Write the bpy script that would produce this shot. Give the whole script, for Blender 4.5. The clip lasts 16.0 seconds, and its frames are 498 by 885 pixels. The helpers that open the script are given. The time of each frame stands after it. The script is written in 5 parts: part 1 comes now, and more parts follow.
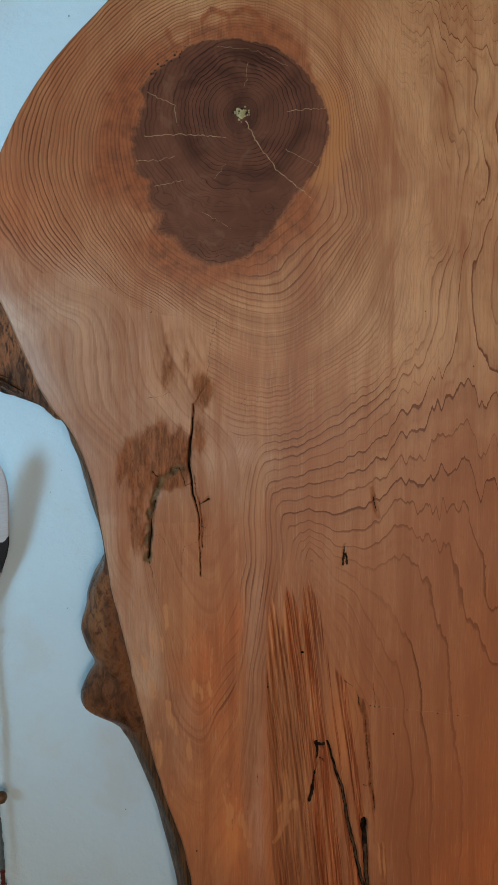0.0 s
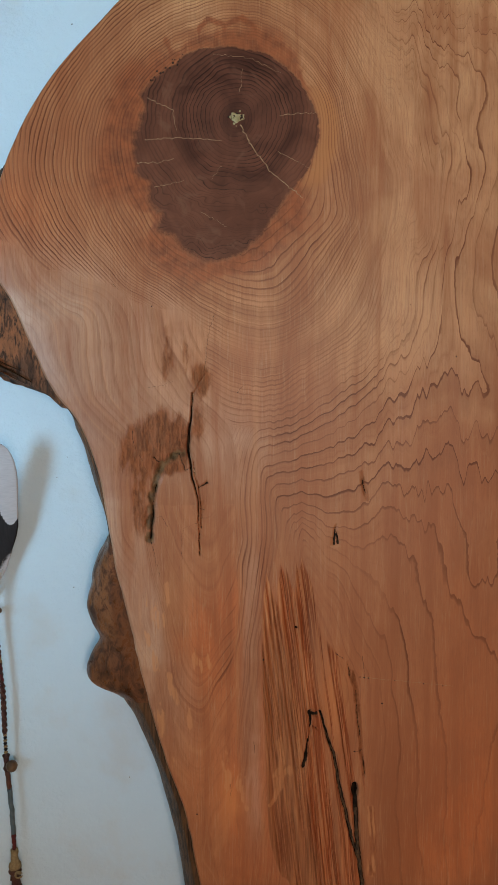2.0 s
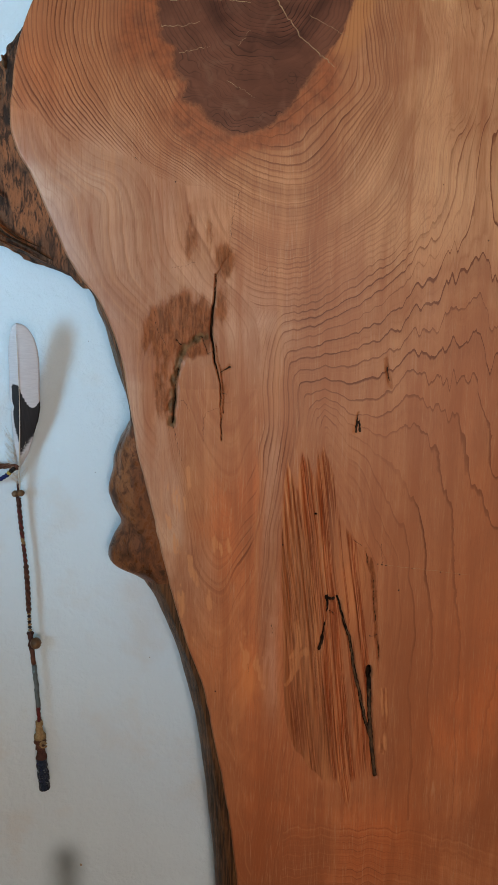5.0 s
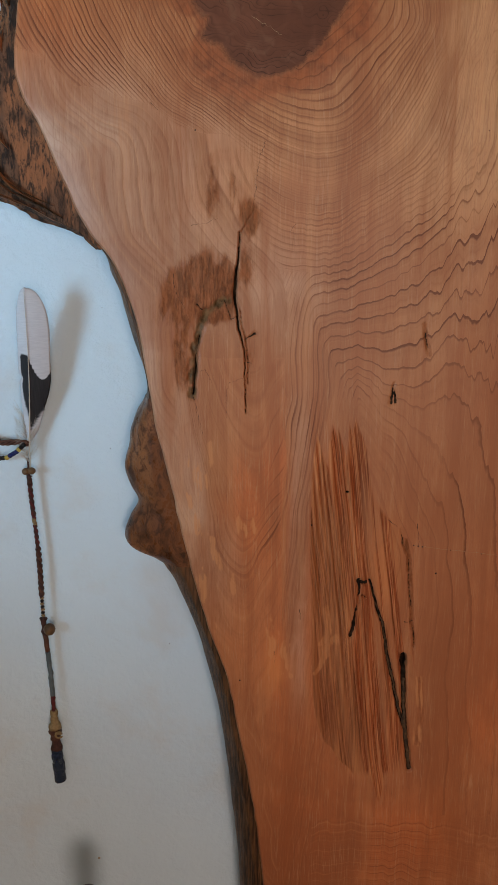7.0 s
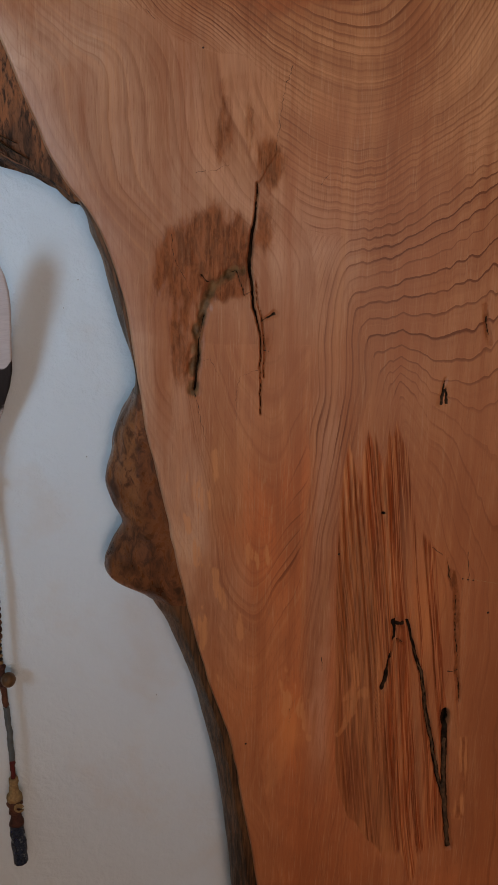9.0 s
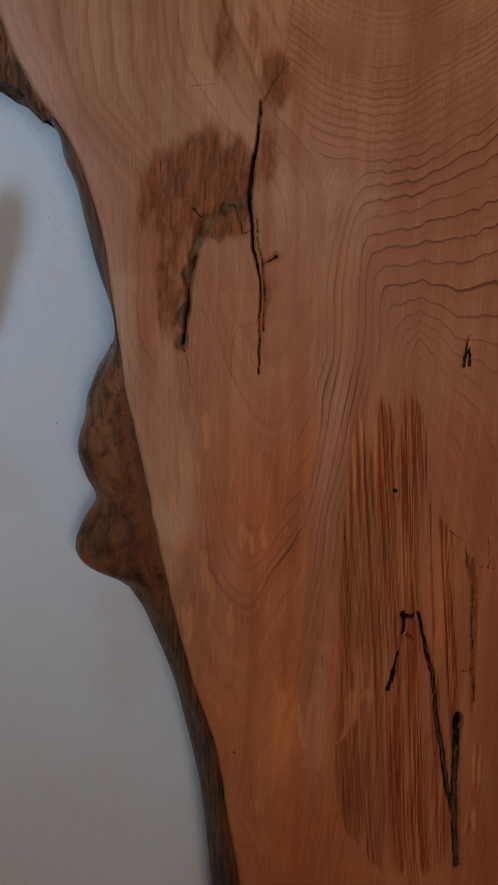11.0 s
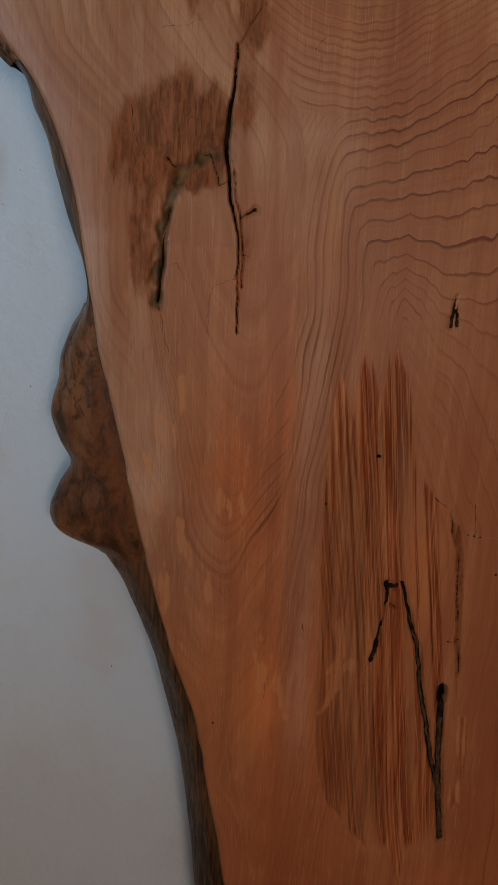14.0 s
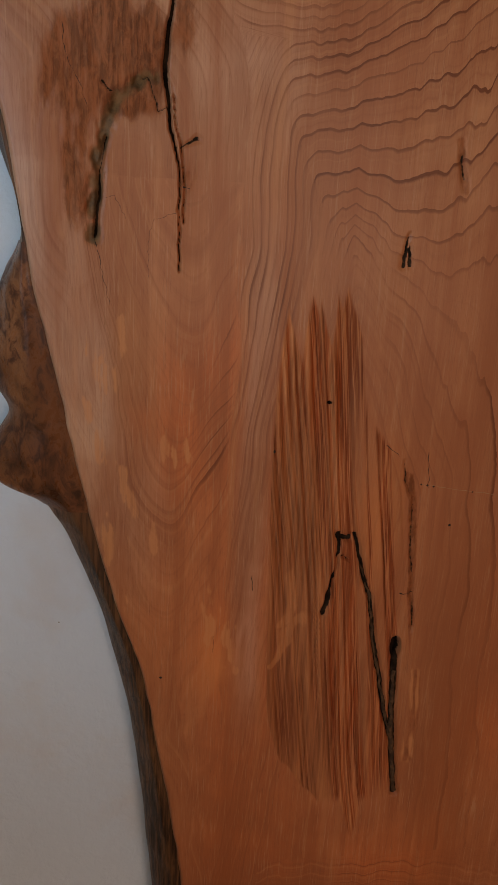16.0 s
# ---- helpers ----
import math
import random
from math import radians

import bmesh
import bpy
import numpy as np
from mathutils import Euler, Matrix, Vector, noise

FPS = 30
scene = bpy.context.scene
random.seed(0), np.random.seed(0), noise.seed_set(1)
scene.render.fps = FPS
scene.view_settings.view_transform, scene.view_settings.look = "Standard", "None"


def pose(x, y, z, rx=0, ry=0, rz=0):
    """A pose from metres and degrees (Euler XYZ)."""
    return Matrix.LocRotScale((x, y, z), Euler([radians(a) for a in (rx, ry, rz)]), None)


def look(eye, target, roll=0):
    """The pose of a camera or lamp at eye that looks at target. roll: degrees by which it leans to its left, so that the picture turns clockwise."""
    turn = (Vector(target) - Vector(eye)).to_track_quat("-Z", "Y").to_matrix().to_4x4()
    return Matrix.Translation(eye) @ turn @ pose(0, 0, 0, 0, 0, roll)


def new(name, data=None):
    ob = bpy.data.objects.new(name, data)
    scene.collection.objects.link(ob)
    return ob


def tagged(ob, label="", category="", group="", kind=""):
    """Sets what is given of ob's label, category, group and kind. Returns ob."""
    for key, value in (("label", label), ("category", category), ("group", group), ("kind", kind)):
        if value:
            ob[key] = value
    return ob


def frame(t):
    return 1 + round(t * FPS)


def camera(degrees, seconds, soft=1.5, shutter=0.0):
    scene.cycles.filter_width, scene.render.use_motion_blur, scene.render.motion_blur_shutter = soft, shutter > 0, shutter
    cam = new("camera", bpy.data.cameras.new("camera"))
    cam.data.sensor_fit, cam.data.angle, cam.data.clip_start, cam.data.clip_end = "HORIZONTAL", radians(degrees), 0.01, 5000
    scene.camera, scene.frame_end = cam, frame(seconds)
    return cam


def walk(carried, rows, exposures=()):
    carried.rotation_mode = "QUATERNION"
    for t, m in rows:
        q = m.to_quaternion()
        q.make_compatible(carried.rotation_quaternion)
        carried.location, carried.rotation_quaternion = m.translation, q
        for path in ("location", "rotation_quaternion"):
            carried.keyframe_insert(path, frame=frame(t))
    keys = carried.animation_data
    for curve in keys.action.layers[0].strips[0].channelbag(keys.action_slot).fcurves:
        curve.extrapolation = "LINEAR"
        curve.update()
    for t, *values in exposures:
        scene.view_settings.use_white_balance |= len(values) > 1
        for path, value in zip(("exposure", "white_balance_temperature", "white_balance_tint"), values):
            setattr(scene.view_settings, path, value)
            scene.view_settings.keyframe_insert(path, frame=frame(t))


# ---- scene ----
cam = camera(36.0, 16.0, soft=1.2)
PATH = [
    (0, (-0.056, -0.028, 1.538), (0.074, 1.96, 1.365), -0.1),
    (0.5, (-0.048, -0.059, 1.544), (0.082, 1.93, 1.379), -0.2),
    (1, (-0.04, -0.078, 1.544), (0.096, 1.911, 1.379), -0.3),
    (1.5, (-0.048, -0.083, 1.539), (0.096, 1.904, 1.366), -0.4),
    (2, (-0.059, -0.087, 1.536), (0.08, 1.899, 1.342), -0.3),
    (2.5, (-0.06, -0.099, 1.531), (0.062, 1.885, 1.308), -0.2),
    (3, (-0.059, -0.117, 1.529), (0.059, 1.864, 1.275), 0.1),
    (3.5, (-0.058, -0.127, 1.517), (0.056, 1.849, 1.227), 0.3),
    (4, (-0.062, -0.118, 1.505), (0.047, 1.852, 1.18), 0.5),
    (4.2, (-0.065, -0.11, 1.497), (0.049, 1.858, 1.159), 0.6),
    (6.5, (-0.077, -0.042, 1.466), (-0.01, 1.909, 1.032), 0.2),
    (7, (-0.085, -0.012, 1.457), (-0.016, 1.938, 1.019), 0.1),
    (7.5, (-0.09, 0.035, 1.457), (-0.004, 1.985, 1.023), 0.1),
    (8, (-0.089, 0.087, 1.448), (0.021, 2.037, 1.014), 0.3),
    (8.5, (-0.106, 0.145, 1.431), (0.027, 2.092, 0.994), 0.7),
    (9, (-0.128, 0.19, 1.422), (0.03, 2.135, 0.982), 1.1),
    (9.2, (-0.142, 0.21, 1.416), (0.029, 2.153, 0.973), 1.3),
    (11.3, (-0.139, 0.285, 1.366), (0.091, 2.223, 0.929), 2.4),
    (11.5, (-0.129, 0.279, 1.37), (0.074, 2.217, 0.921), 2.3),
    (12, (-0.13, 0.282, 1.368), (0.076, 2.22, 0.92), 2.4),
    (12.5, (-0.124, 0.29, 1.365), (0.078, 2.227, 0.911), 2.4),
    (13, (-0.114, 0.298, 1.358), (0.086, 2.234, 0.894), 2.4),
    (13.5, (-0.116, 0.301, 1.356), (0.089, 2.231, 0.874), 2.4),
    (14, (-0.115, 0.302, 1.351), (0.106, 2.227, 0.856), 2.6),
    (14.5, (-0.112, 0.306, 1.345), (0.121, 2.224, 0.826), 2.8),
    (15, (-0.105, 0.31, 1.34), (0.144, 2.22, 0.803), 2.9),
    (15.5, (-0.099, 0.315, 1.332), (0.17, 2.218, 0.782), 2.9),
    (16, (-0.083, 0.317, 1.324), (0.193, 2.216, 0.761), 3.0),
]
# the phone's meter: stops, kelvin, tint
METER = [(0, -0.02, 6400, 15), (2, 0.15, 6550, 20), (3.5, 0.25, 6750, 23), (7, 0.06, 6900, 27), (8, -0.09, 7200, 32), (9, -0.42, 7800, 39), (11.5, -0.75, 7500, 37), (12.5, -0.76, 7500, 36),
         (14, -0.66, 7550, 35), (15, -0.45, 7700, 36), (16, -0.37, 8000, 38)]
walk(cam, [(t, look(eye, target, roll)) for t, eye, target, roll in PATH], METER)

# ---- light ----
world = bpy.data.worlds.new("sky")
scene.world = world
world.use_nodes = True
wn, wl = world.node_tree.nodes, world.node_tree.links
sky = wn.new("ShaderNodeTexSky")
sky.sky_type, sky.sun_disc = "NISHITA", False
sky.sun_elevation, sky.sun_rotation = radians(38), radians(200)
wl.new(sky.outputs[0], wn["Background"].inputs[0])
wn["Background"].inputs[1].default_value = 0.10


def area_lamp(name, eye, target, w, h, watts, colour):
    data = bpy.data.lights.new(name, "AREA")
    data.shape, data.size, data.size_y, data.energy, data.color = "RECTANGLE", w, h, watts, colour
    ob = new(name, data)
    ob.matrix_world = look(eye, target)
    return ob


# room: the display wall is at y = WALL, the camera's room lies in front of it
WALL, LEFT, RIGHT, BACK, TOP = 1.040, -1.70, 2.60, -3.00, 2.55
WIN_Y0, WIN_Y1, WIN_Z0, WIN_Z1 = -1.15, -0.40, 0.72, 1.82
BWX0, BWX1, BWZ0, BWZ1 = -0.1, 1.3, 0.7, 2.1
area_lamp("window_light", (LEFT - 0.02, (WIN_Y0 + WIN_Y1) / 2, (WIN_Z0 + WIN_Z1) / 2), (0, 0.3, 1.1),
          WIN_Y1 - WIN_Y0, WIN_Z1 - WIN_Z0, 53, (0.37, 0.78, 1.0))
# fill lamp in an assumed opening behind the camera, added to brighten the slab
area_lamp("fill_light_back", ((BWX0 + BWX1) / 2, BACK - 0.02, (BWZ0 + BWZ1) / 2), (0.2, 1, 1.4), 1.4, 1.4, 56, (1.0, 0.86, 0.68))


# ---- materials ----
class Nodes:
    """A material and short ways to its nodes."""

    def __init__(self, name):
        self.mat = bpy.data.materials.new(name)
        self.mat.use_nodes = True
        self.n, self.l = self.mat.node_tree.nodes, self.mat.node_tree.links
        self.bsdf = self.n["Principled BSDF"]

    def put(self, socket, value):
        if hasattr(value, "is_output"):
            self.l.new(value, socket)
        elif isinstance(value, (tuple, list)) and len(value) == 3 and socket.type == "RGBA":
            socket.default_value = (*value, 1)
        else:
            socket.default_value = value

    def set(self, **kw):
        names = {"color": "Base Color", "rough": "Roughness", "metal": "Metallic", "normal": "Normal", "spec": "Specular IOR Level",
                 "coat": "Coat Weight", "coat_rough": "Coat Roughness", "sss": "Subsurface Weight", "trans": "Transmission Weight",
                 "emit": "Emission Color", "emit_strength": "Emission Strength"}
        for k, v in kw.items():
            self.put(self.bsdf.inputs[names[k]], v)
        return self.mat

    def math(self, op, a, b=0.0, c=0.0, clamp=False):
        m = self.n.new("ShaderNodeMath")
        m.operation, m.use_clamp = op, clamp
        for s, v in zip(m.inputs, (a, b, c)):
            self.put(s, v)
        return m.outputs[0]

    def ramp(self, v, lo, hi, a=0.0, b=1.0, smooth=True):
        m = self.n.new("ShaderNodeMapRange")
        m.interpolation_type = "SMOOTHSTEP" if smooth else "LINEAR"
        for s, x in zip(m.inputs, (v, lo, hi, a, b)):
            self.put(s, x)
        return m.outputs[0]

    def mix(self, f, a, b, kind="MIX"):
        m = self.n.new("ShaderNodeMix")
        m.data_type, m.blend_type = "RGBA", kind
        self.put(m.inputs["Factor"], f)
        self.put(m.inputs[6], a)
        self.put(m.inputs[7], b)
        return m.outputs[2]

    def coords(self, sx=1, sy=1, sz=1):
        g = self.n.new("ShaderNodeTexCoord")
        m = self.n.new("ShaderNodeMapping")
        m.inputs["Scale"].default_value = (sx, sy, sz)
        self.l.new(g.outputs["Object"], m.inputs["Vector"])
        return m.outputs[0]

    def noise(self, scale, detail=3.0, rough=0.55, at=None, warp=0.0):
        t = self.n.new("ShaderNodeTexNoise")
        self.put(t.inputs["Scale"], scale)
        t.inputs["Detail"].default_value, t.inputs["Roughness"].default_value, t.inputs["Distortion"].default_value = detail, rough, warp
        self.l.new(at if at is not None else self.coords(), t.inputs["Vector"])
        return t.outputs["Fac"]

    def attr(self, name):
        a = self.n.new("ShaderNodeAttribute")
        a.attribute_name = name
        return a

    def split(self, name):
        s = self.n.new("ShaderNodeSeparateXYZ")
        self.l.new(self.attr(name).outputs["Vector"], s.inputs[0])
        return s.outputs[0], s.outputs[1], s.outputs[2]

    def bump(self, height, strength=0.3, dist=0.002):
        b = self.n.new("ShaderNodeBump")
        b.inputs["Strength"].default_value, b.inputs["Distance"].default_value = strength, dist
        self.l.new(height, b.inputs["Height"])
        return b.outputs[0]


def simple(name, c1, c2, scale, rough=0.5, bump=0.2, dist=0.001, stretch=(1, 1, 1), metal=0.0, detail=4, coat=0.0):
    k = Nodes(name)
    at = k.coords(*stretch)
    n1, n2 = k.noise(scale, detail, 0.6, at), k.noise(scale * 5.3, 3, 0.6, at)
    f = k.math("ADD", k.math("MULTIPLY", k.ramp(n1, 0.3, 0.7), 0.75), k.math("MULTIPLY", n2, 0.25))
    return k.set(color=k.mix(f, c1, c2), rough=k.ramp(n2, 0.2, 0.8, rough - 0.08, rough + 0.08), metal=metal, coat=coat, spec=0.22,
                 normal=k.bump(k.math("ADD", n1, n2), bump, dist))


def wood_face():
    k = Nodes("slab_wood")
    phase = k.attr("phase").outputs["Fac"]
    strength, width, knot = k.split("lines")
    halo, rot, grey = k.split("stains")
    dark, rib, hollow = k.split("wear")
    warm, sap_sheen, rim = k.split("tone")
    fleck, brown, bruise = k.split("marks")
    fibre_at, cell_at = k.coords(420, 60, 9), k.coords(150, 40, 20)
    fibre, cell = k.noise(1.0, 4, 0.65, fibre_at), k.noise(1.0, 3, 0.6, cell_at)
    blotch, small = k.noise(7.0, 4, 0.6, None, 0.6), k.noise(60.0, 4, 0.6)
    grit = k.noise(330.0, 4, 0.65)
    fibrous = k.noise(1.0, 4, 0.7, k.coords(420, 90, 34), 0.8)
    dark = k.ramp(k.math("ADD", dark, k.math("MULTIPLY", k.math("SUBTRACT", grit, 0.5), 0.9)), 0.38, 0.62)
    rot_soft = k.ramp(k.math("ADD", rot, k.math("MULTIPLY", k.math("SUBTRACT", k.noise(1.0, 4, 0.7, k.coords(130, 60, 55), 0.6), 0.5), 1.2)), 0.15, 0.95)
    rot = k.math("MULTIPLY", rot, k.ramp(k.math("ADD", rot, k.math("MULTIPLY", k.math("SUBTRACT", fibrous, 0.5), 2.2)), 0.95, 1.40))
    grey = k.math("MULTIPLY", grey, k.ramp(k.math("ADD", grey, k.math("MULTIPLY", k.math("SUBTRACT", k.noise(150.0, 4, 0.7), 0.5), 2.0)), 0.20, 0.65))
    knot = k.ramp(k.math("ADD", knot, k.math("MULTIPLY", k.math("SUBTRACT", grit, 0.5), 0.3)), 0.22, 0.78)
    along_ = k.n.new("ShaderNodeCombineXYZ")
    sep_ = k.n.new("ShaderNodeSeparateXYZ")
    k.l.new(k.coords(), sep_.inputs[0])
    k.put(along_.inputs[0], k.math("MULTIPLY", k.attr("lean").outputs["Fac"], 1.0))
    k.put(along_.inputs[2], k.math("MULTIPLY", sep_.outputs[2], 0.016))
    r1, r2 = k.noise(170.0, 2, 0.5, along_.outputs[0]), k.noise(460.0, 3, 0.6, along_.outputs[0])
    ridge = k.math("MAXIMUM", k.ramp(k.math("ABSOLUTE", k.math("SUBTRACT", r1, 0.5)), 0.055, 0.012), k.math("MULTIPLY", k.ramp(k.math("ABSOLUTE", k.math("SUBTRACT", r2, 0.5)), 0.05, 0.01), 0.55))
    furr = k.ramp(k.math("ADD", k.math("MULTIPLY", r1, 0.6), k.math("MULTIPLY", r2, 0.4)), 0.53, 0.60)
    # growth lines: a soft rise to a sharp dark edge, each of its own strength
    ph = k.math("ADD", phase, k.math("MULTIPLY", k.math("SUBTRACT", small, 0.5), 0.16))
    part_ = k.math("FRACT", ph)
    ring = k.n.new("ShaderNodeTexWhiteNoise")
    ring.noise_dimensions = "1D"
    k.l.new(k.math("FLOOR", ph), ring.inputs["W"])
    each = k.ramp(ring.outputs["Value"], 0.0, 1.0, 0.45, 1.2, False)
    rise = k.ramp(part_, k.math("SUBTRACT", 1.0, width), k.math("SUBTRACT", 1.0, k.math("MULTIPLY", width, 0.25)))
    soft = k.math("MULTIPLY", k.math("MULTIPLY", part_, part_), 0.20)
    line = k.math("MULTIPLY", k.math("MULTIPLY", k.math("MAXIMUM", rise, soft), each), strength, clamp=True)
    line = k.math("MULTIPLY", line, k.ramp(k.noise(14.0, 3, 0.6), 0.25, 0.50, 0.55, 1.0))
    bandn = k.n.new("ShaderNodeTexNoise")
    bandn.noise_dimensions = "1D"
    bandn.inputs["Scale"].default_value, bandn.inputs["Detail"].default_value = 0.23, 2.0
    k.l.new(ph, bandn.inputs["W"])
    base = k.mix(k.ramp(warm, 0.0, 0.45), (0.600, 0.300, 0.142), (0.430, 0.160, 0.066))
    base = k.mix(k.ramp(warm, 0.45, 1.0), base, (0.505, 0.132, 0.040))
    # pale sapwood, with the left window's sheen mixed into its colour
    base = k.mix(sap_sheen, base, (0.490, 0.285, 0.186))
    base = k.mix(k.ramp(blotch, 0.36, 0.66), base, k.mix(0.55, base, (0.310, 0.098, 0.040)))
    base = k.mix(k.ramp(k.noise(3.2, 4, 0.6, k.coords(1.6, 1, 0.8), 0.8), 0.48, 0.70, 0, 0.60), base, (0.235, 0.074, 0.030))
    base = k.mix(k.math("MULTIPLY", k.ramp(bandn.outputs["Fac"], 0.42, 0.66), k.ramp(width, 0.2, 0.5, 0.15, 0.5)), base, (0.250, 0.086, 0.036))
    base = k.mix(k.ramp(fibre, 0.40, 0.72, 0, 0.20), base, (0.210, 0.072, 0.032))
    striae = k.n.new("ShaderNodeTexNoise")
    striae.noise_dimensions = "1D"
    striae.inputs["Scale"].default_value, striae.inputs["Detail"].default_value, striae.inputs["Roughness"].default_value = 2.3, 3.0, 0.7
    k.l.new(ph, striae.inputs["W"])
    base = k.mix(k.ramp(striae.outputs["Fac"], 0.50, 0.72, 0, 0.30), base, (0.230, 0.068, 0.026))
    base = k.mix(k.ramp(striae.outputs["Fac"], 0.46, 0.28, 0, 0.22), base, (0.530, 0.225, 0.095))
    base = k.mix(k.ramp(k.noise(1.0, 3, 0.6, k.coords(900, 90, 28)), 0.54, 0.70, 0, 0.34), base, (0.500, 0.275, 0.150))
    base = k.mix(k.ramp(k.noise(1.0, 4, 0.7, k.coords(1300, 90, 60)), 0.52, 0.68, 0, 0.42), base, (0.190, 0.066, 0.028))
    base = k.mix(k.math("MULTIPLY", k.ramp(cell, 0.60, 0.70, 0, 0.40), k.ramp(blotch, 0.52, 0.40)), base, (0.470, 0.250, 0.130))
    figure = k.noise(1.0, 4, 0.6, k.coords(34, 10, 2.4), 0.5)
    base = k.mix(k.ramp(figure, 0.48, 0.68, 0, 0.55), base, (0.275, 0.080, 0.028))
    base = k.mix(k.ramp(figure, 0.44, 0.28, 0, 0.35), base, (0.480, 0.200, 0.085))
    heartwood, glow, _ = k.split("body")
    base = k.mix(k.math("MULTIPLY", heartwood, k.ramp(figure, 0.30, 0.62, 0.55, 1.0)), base, (0.285, 0.090, 0.036))
    base = k.mix(glow, base, (0.600, 0.205, 0.066))
    late = k.mix(warm, (0.155, 0.044, 0.015), (0.128, 0.031, 0.010))
    col = k.mix(line, base, late)
    # halo of red wood round the knot, its orange rim, and the dark heart
    red = k.mix(k.ramp(small, 0.35, 0.7), (0.300, 0.080, 0.027), (0.165, 0.042, 0.017))
    halo = k.math("MULTIPLY", halo, k.ramp(fibrous, 0.25, 0.6, 0.62, 1.0))
    col = k.mix(k.math("MULTIPLY", halo, 0.92), col, k.mix(k.math("MULTIPLY", line, 0.6), red, (0.085, 0.028, 0.014)))
    col = k.mix(rim, col, k.mix(k.math("MULTIPLY", line, 1.0), (0.420, 0.158, 0.056), (0.160, 0.046, 0.015)))
    heart = k.mix(k.ramp(k.noise(16.0, 4, 0.6, None, 0.8), 0.32, 0.66), (0.165, 0.060, 0.034), (0.078, 0.027, 0.016))
    heart = k.mix(k.ramp(bandn.outputs["Fac"], 0.40, 0.66, 0, 0.35), heart, (0.034, 0.014, 0.011))
    heart = k.mix(k.math("MULTIPLY", k.ramp(phase, 314.0, 318.0), 0.45), heart, (0.150, 0.056, 0.032))
    heart = k.mix(k.math("MULTIPLY", k.ramp(phase, 315.0, 309.0), 0.30), heart, (0.052, 0.022, 0.016))
    heart = k.mix(line, heart, (0.022, 0.010, 0.008))
    heart = k.mix(k.ramp(k.noise(26.0, 3, 0.6, None, 1.0), 0.56, 0.72, 0, 0.55), heart, (0.170, 0.076, 0.045))
    col = k.mix(knot, col, heart)
    # weathered hollow: pale hard ribs between worn red furrows
    streak = k.noise(1.0, 4, 0.7, k.coords(330, 60, 7))
    furrow = k.mix(k.ramp(streak, 0.35, 0.65), (0.300, 0.060, 0.016), (0.150, 0.029, 0.009))
    furrow = k.mix(k.math("MULTIPLY", furr, 0.70), furrow, (0.100, 0.023, 0.009))
    furrow = k.mix(k.math("MULTIPLY", brown, 0.85), furrow, k.mix(k.ramp(streak, 0.35, 0.65), (0.265, 0.084, 0.034), (0.115, 0.037, 0.016)))
    furrow = k.mix(k.math("MULTIPLY", bruise, 0.7), furrow, (0.135, 0.030, 0.011))
    ribc = k.mix(k.ramp(fibre, 0.3, 0.7), (0.620, 0.265, 0.115), (0.500, 0.180, 0.068))
    ribc = k.mix(k.math("MULTIPLY", brown, 0.6), ribc, (0.400, 0.148, 0.058))
    col = k.mix(hollow, col, k.mix(k.math("MULTIPLY", k.math("MAXIMUM", k.math("MULTIPLY", ridge, 0.62), rib), k.ramp(streak, 0.7, 0.3, 0.65, 1.0)), furrow, ribc))
    # soft brown rot, grey-green lichen stain, black voids
    rotc = k.mix(k.ramp(k.noise(1.0, 4, 0.7, k.coords(170, 60, 45), 0.8), 0.38, 0.62), (0.265, 0.080, 0.030), (0.105, 0.030, 0.012))
    col = k.mix(k.math("MULTIPLY", rot_soft, 0.70), col, rotc)
    col = k.mix(k.math("MULTIPLY", rot, 0.45), col, (0.070, 0.023, 0.011))
    col = k.mix(k.math("MULTIPLY", fleck, k.ramp(fibre, 0.3, 0.6, 0.25, 0.75)), col, (0.540, 0.222, 0.086))
    col = k.mix(grey, col, k.mix(k.ramp(small, 0.35, 0.65), (0.190, 0.098, 0.044), (0.058, 0.037, 0.019)))
    col = k.mix(dark, col, k.mix(k.ramp(small, 0.4, 0.7), (0.010, 0.007, 0.005), (0.035, 0.022, 0.014)))
    rough = k.math("ADD", k.ramp(fibre, 0.2, 0.8, 0.31, 0.44), k.math("MULTIPLY", k.math("MAXIMUM", k.math("MAXIMUM", rot, hollow), grey), 0.22))
    h = k.math("ADD", k.math("MULTIPLY", fibre, 0.5), k.math("MULTIPLY", line, -0.12))
    h = k.math("ADD", h, k.math("MULTIPLY", k.math("MULTIPLY", k.math("SUBTRACT", ridge, furr), hollow), 0.9))
    h = k.math("ADD", h, k.math("MULTIPLY", k.math("MULTIPLY", grit, k.math("MAXIMUM", rot, grey)), 3.0))
    return k.set(color=col, rough=rough, spec=k.math("MULTIPLY", k.math("SUBTRACT", 1.0, k.math("MAXIMUM", k.math("MAXIMUM", dark, rot_soft), k.math("MULTIPLY", k.math("MAXIMUM", hollow, knot), 0.7))), 0.20), normal=k.bump(h, 0.20, 0.0012))


